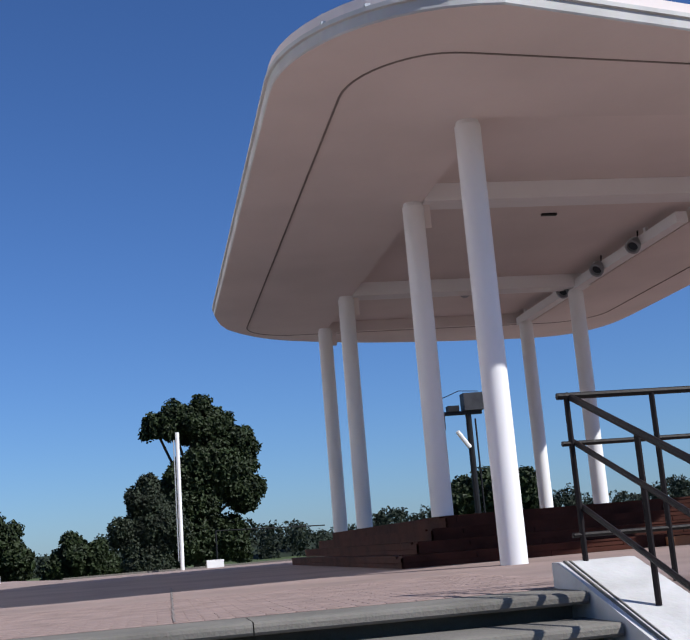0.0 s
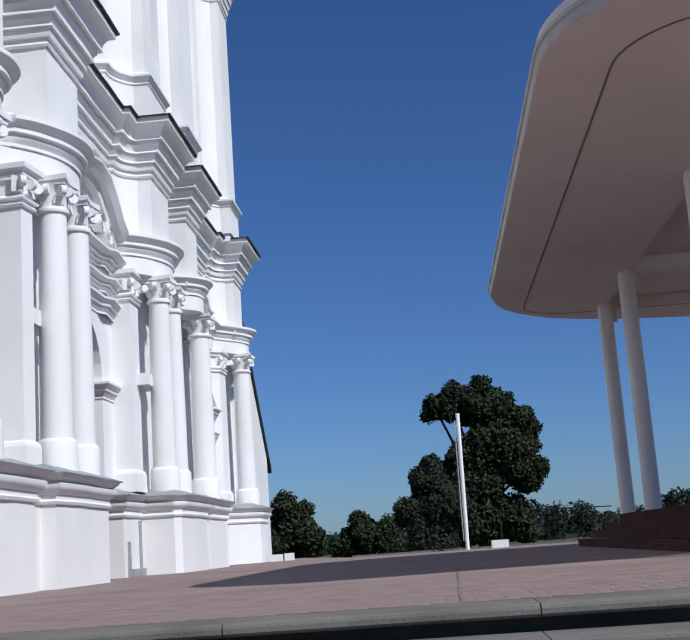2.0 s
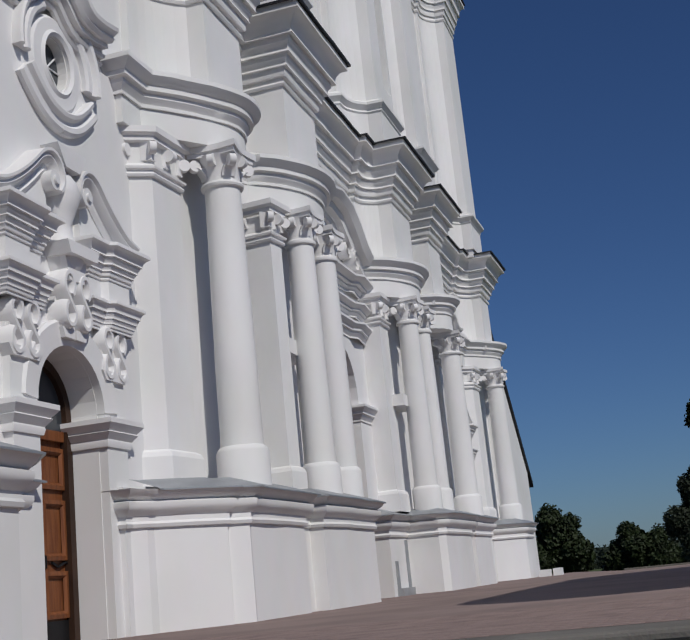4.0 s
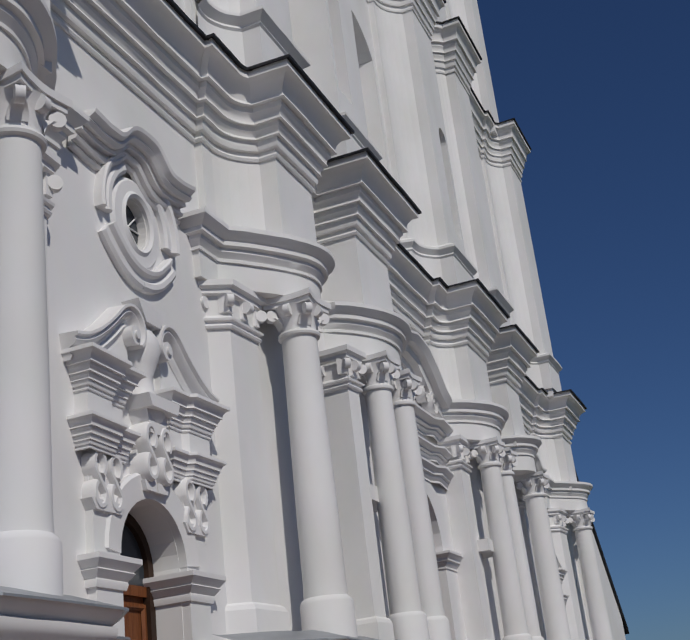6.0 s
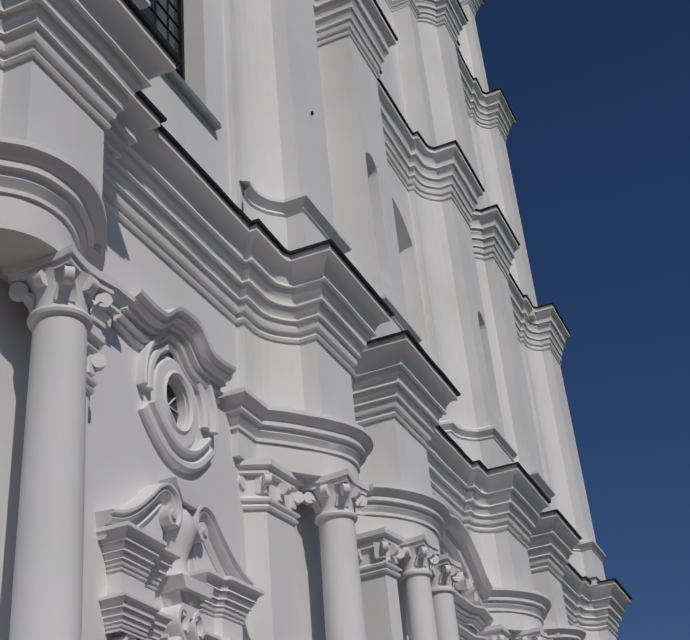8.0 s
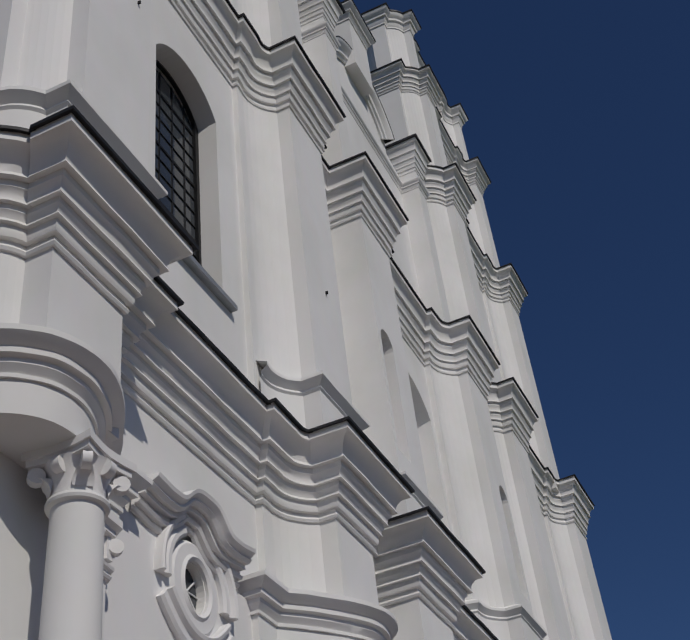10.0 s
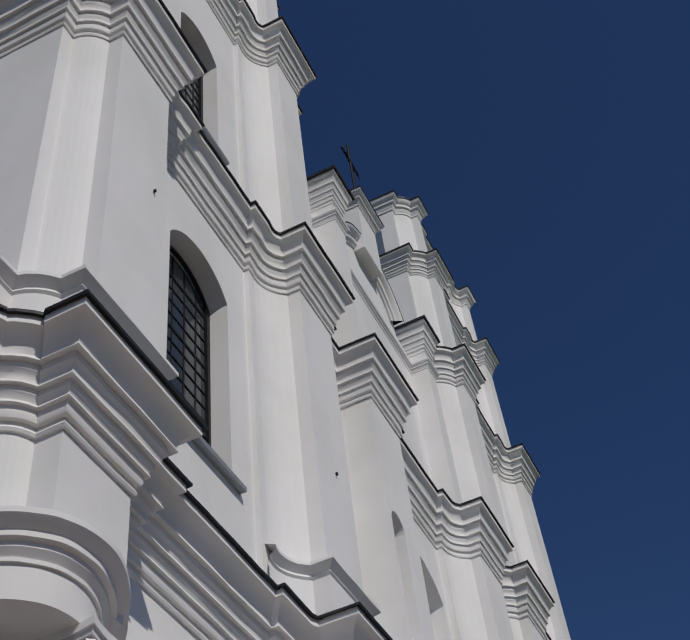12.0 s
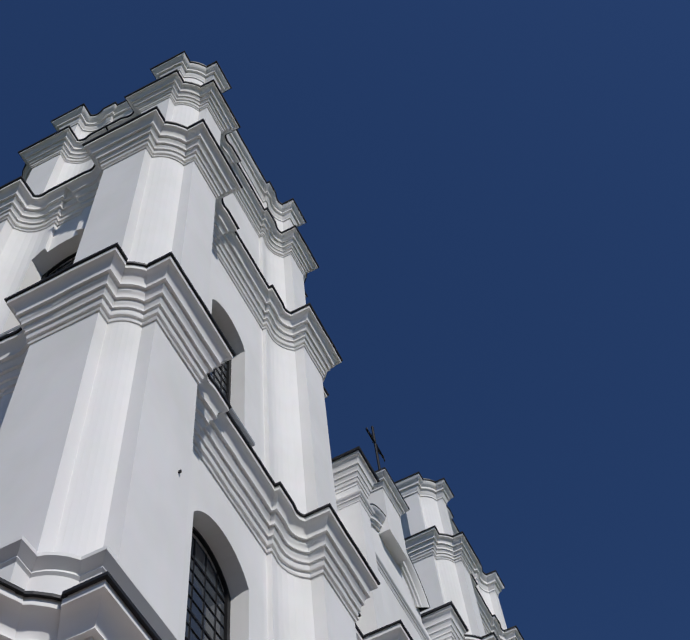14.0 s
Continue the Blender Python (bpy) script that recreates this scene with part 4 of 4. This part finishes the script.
# lamp mast behind the stage
mast = thing("lamp_mast", "dark steel mast with a crossarm, box and floodlight", "mast")
mx, my = 44.0, -12.65
mesh("pole", *joined(tube([(mx, my, -2), (mx, my, 5.5)], .12, 10), tube([(mx, my - .27, -2), (mx, my - .27, 4.9)], .04, 6)), IRON, mast, smooth=True)
mesh("crossarm", *box(mx - .1, mx + .1, my - .55, my + 1.3, 5.08, 5.22), IRON, mast)
mesh("equipment_box", *box(mx - .3, mx + .3, my - .6, my + .2, 5.23, 5.92), LEAD, mast, "dark grey equipment box")
mesh("floodlight", *joined(box(mx - .2, mx + .1, my + 1.02, my + 1.22, 4.5, 5.06), box(mx - .2, mx + .2, my + .4, my + .85, 5.22, 5.45)), IRON, mast)
mesh("lamp_tube", *tube([(mx - .2, my + .12, 3.75), (mx - .3, my + .6, 4.4)], .09, 10), WHITEPAINT, mast)
mesh("cable", *tube([(mx, my + 1.25, 5.7), (mx, my + .3, 6.05), (mx, my - .5, 6.0)], .018, 5), IRON, mast)

# white flag pole and box at the plaza's far edge
pole = thing("flagpole", "thin white painted flagpole at the plaza edge", "flagpole")
mesh("pole", *tube([(38.8, -.91, 0), (38.8, -.96, 4.55)], .068, 12), WHITEPAINT, pole, smooth=True)
mesh("halyard", *tube([(38.7, -.80, .3), (38.7, -.83, 4.3)], .02, 6), GREYMETAL, pole)
tagged(mesh("box", *box(38.3, 38.8, -2.25, -1.7, 0, .25), WHITEPAINT), "small white box on the plaza edge", "box")
tagged(mesh("low_wall", *box(44.9, 45.6, 6.2, 6.62, 0, .26), WHITEPAINT), "low white wall beside the church", "wall")
tagged(mesh("low_wall", *box(45.4, 46.0, 5.8, 6.12, 0, .28), WHITEPAINT), "low white block beside the church", "wall")
net = thing("goal_frame", "thin grey metal frame standing on the grass", "frame")
mesh("post", *tube([(62, -3.3, -2), (62, -3.3, 1.65)], .05, 6), IRON, net)
mesh("crossbar", *tube([(62, -3.3, 1.65), (62, -9.2, 1.5)], .035, 6), IRON, net)


# ---- trees ----
def crown(blobs, count, size, rng, flat=1.0):
    """Many small leaves in clumps over uneven rounded masses."""
    v, f = [], []
    split = []
    for x, y, z, r in blobs:
        split.append((x, y, z, r * .72))
        for _ in range(7):
            d = Vector((rng.gauss(0, 1), rng.gauss(0, 1), rng.gauss(0, .9))).normalized() * r * rng.uniform(.5, .8)
            split.append((x + d.x, y + d.y, z + d.z, r * rng.uniform(.26, .46)))
    blobs = split
    total = sum(b[3] ** 2 for b in blobs)
    for x, y, z, r in blobs:
        for _ in range(int(count * r * r / total)):
            d = Vector((rng.gauss(0, 1), rng.gauss(0, 1), rng.gauss(0, 1) * flat)).normalized()
            c = Vector((x, y, z)) + d * r * (0.55 + 0.5 * rng.random() ** .5) * (1 + .22 * noise.noise(d * 2.1 + Vector((x, y, z))))
            for _ in range(3):
                p = c + Vector((rng.uniform(-1, 1), rng.uniform(-1, 1), rng.uniform(-1, 1))) * size * .8
                a = (d * .6 + Vector((rng.uniform(-1, 1), rng.uniform(-1, 1), rng.uniform(-.3, 1)))).normalized()
                s = a.orthogonal().normalized()
                s.rotate(Matrix.Rotation(rng.uniform(0, 6.28), 3, a))
                t = a.cross(s)
                w, h = size * rng.uniform(.35, .6), size * rng.uniform(.6, 1.0)
                o = len(v)
                v += [tuple(p - t * h), tuple(p + s * w + a * w * .25), tuple(p + t * h), tuple(p - s * w + a * w * .25)]
                f.append((o, o + 1, o + 2, o + 3))
    return v, f


def tree(label, base, blobs, count, size, mat, seed, core=.62):
    rng = random.Random(seed)
    t = thing("tree", label, "tree", group="trees by the plaza")
    bx, by, bz = base
    top = max(b[2] for b in blobs)
    limbs = [turned([(.42, bz), (.3, bz + 2), (.24, bz + (top - bz) * .5), (.1, top)], 10, (bx, by))]
    for x, y, z, r in blobs:
        z0 = bz + (z - bz) * rng.uniform(.35, .6)
        limbs.append(tube([(bx, by, z0), ((bx + x) / 2, (by + y) / 2, (z0 + z) / 2 + .4), (x, y, z)], .09, 6))
    mesh("trunk", *joined(*limbs), BARK, t, smooth=True)
    v, f = crown(blobs, count, size, rng)
    mesh("crown", v, f, mat, t)
    # dense dark heart of leaves, so that only the rim lets light through
    v, f = crown([(x, y, z, r * core) for x, y, z, r in blobs], count // 3, size * 1.9, rng)
    mesh("inner_crown", v, f, mat, t)
    return t


def seen(r, rows):
    """Masses of a crown at a distance r from the stairs: bearing, height and radius in degrees."""
    return [(r * math.cos(radians(a)), r * math.sin(radians(a)), .41 + r * math.tan(radians(e)), r * math.tan(radians(s))) for a, e, s in rows]


tree("large maple with a dense dark green crown", (70, -2.6, -2), seen(70, ((-3.5, 4.4, 2.0), (-2.7, 6.3, 1.35), (-1.2, 6.5, 1.1), (-.3, 6.5, .75), (-4.4, 3.0, 1.35), (-2.1, 3.4, 2.0), (-4.5, 5.4, 1.0), (-1.8, 1.0, 2.0), (-3.7, .8, 1.4), (-3.6, 6.3, .8))), 30000, .145, LEAVES, 1)
tree("broad willow with grey-green leaves beside the maple", (64, .4, -2), seen(64, ((.45, 2.9, 1.15), (.95, 1.3, 1.2), (-.2, 1.6, 1.6), (.3, -.2, 1.7))), 16000, .11, WILLOW, 2)
tree("round dark green tree behind the plaza", (85, 5.0, -2), seen(85, ((3.7, .5, 1.0), (2.7, .2, .9), (4.4, -.2, .9), (2.0, -.3, .8))), 10000, .16, LEAVES, 3)
tree("dark green tree beside the church", (75, 9.8, -2), seen(75, ((7.3, 1.4, 1.3), (6.6, .4, 1.2), (8.2, .3, 1.3))), 10000, .16, LEAVES, 4)
tree("green tree beyond the stage", (120, -34, -2), seen(120, ((-15.3, 1.7, 1.1), (-16.6, 2.0, 1.2), (-18.2, 2.0, 1.1), (-17.4, 1.2, 1.2), (-14.4, .9, .7), (-19.0, .9, .7))), 9000, .28, LEAVES, 5)


def woods():
    rng = random.Random(9)
    rows = []
    for i in range(300):
        a = -62 + 80 * i / 300 + rng.uniform(-.2, .2)
        r = rng.uniform(330, 420)
        h = 1.0 + .32 * math.sin(a * .9) + .2 * math.sin(a * 2.7 + 1) + (.35 if -30 < a < -19 else 0) - (.35 if -1 < a < 9 else 0)
        for e in (h - .25, h - .75, h - 1.25):
            rows.append((r * math.cos(radians(a)), r * math.sin(radians(a)), .41 + r * math.tan(radians(e)), rng.uniform(2.4, 3.8)))
    v, f = crown(rows, 42000, .7, rng)
    tagged(mesh("far_woods", v, f, DARKLEAVES), "far dark green belt of woods", "woods", kind="stuff")
    bank = [(r * math.cos(radians(a)), r * math.sin(radians(a))) for r, a in [(425, -62 + 4 * i) for i in range(21)]]
    v, f = sweep(bank, [(0, -2.05), (0, 4.6), (-40, 4.4), (-60, -2.05)])
    tagged(mesh("wooded_bank", v, f, DARKLEAVES), "dark wooded rise behind the far trees", "bank", kind="structure")


woods()
rng = random.Random(5)
v, f = crown([(44 + 3 * i, 6 - i * 1.2 + rng.uniform(-.5, .5), -1.5, 1.0) for i in range(8)], 900, .25, rng)
tagged(mesh("hedge", v, f, HEDGE), "low yellow-green hedge behind the plaza edge", "hedge", kind="stuff")

# ---- paving bricks nearest the stairs ----
def brick_mesh(k):
    w, d, c = .0985, .0485, .004
    rng2 = random.Random(k)
    t = rng2.uniform(.004, .006)
    v = [(-d, -w, -.02), (d, -w, -.02), (d, w, -.02), (-d, w, -.02), (-d, -w, t - c), (d, -w, t - c), (d, w, t - c), (-d, w, t - c),
         (-d + c, -w + c, t), (d - c, -w + c, t), (d - c, w - c, t), (-d + c, w - c, t)]
    f = [(0, 1, 5, 4), (1, 2, 6, 5), (2, 3, 7, 6), (3, 0, 4, 7), (4, 5, 9, 8), (5, 6, 10, 9), (6, 7, 11, 10), (7, 4, 8, 11), (8, 9, 10, 11)]
    me = bpy.data.meshes.new("brick")
    me.from_pydata(v, [], f)
    me.materials.append(BRICK)
    return me, v, f


BRICKS = [brick_mesh(k) for k in range(5)]
rng = random.Random(8)
count, bulk_v, bulk_f = 0, [], []
for i in range(42):
    for j in range(-19, 36):
        x, y = 7.66 + i * .1, j * .2 + (.1 if i % 2 else 0)
        if y < -3.1:
            continue
        me, bv, bf = rng.choice(BRICKS)
        if i < 8 and count < 300 and -2.6 < y < 5.0:
            b = new("brick", me)
            b.location, b.rotation_euler = (x, y, 0), (rng.uniform(-.006, .006), rng.uniform(-.006, .006), 0)
            b.parent = plaza
            count += 1
        else:
            o, tilt = len(bulk_v), rng.uniform(-.006, .006)
            bulk_v += [(x + p, y + q, s - p * tilt) for p, q, s in bv]
            bulk_f += [tuple(g + o for g in face) for face in bf]
me = bpy.data.meshes.new("brick_field")
me.from_pydata(bulk_v, [], bulk_f)
me.materials.append(BRICK)
field = tagged(new("brick_field", me), kind="stuff")
field.parent = plaza
tagged(mesh("trim", *joined(*[box(7.7 + .9 * i, 8.59 + .9 * i, -.12 - .011 * i, -.105 - .011 * i, .0, .010) for i in range(10)]), GROOVE), "dark expansion joint across the plaza paving", "trim", kind="structure")
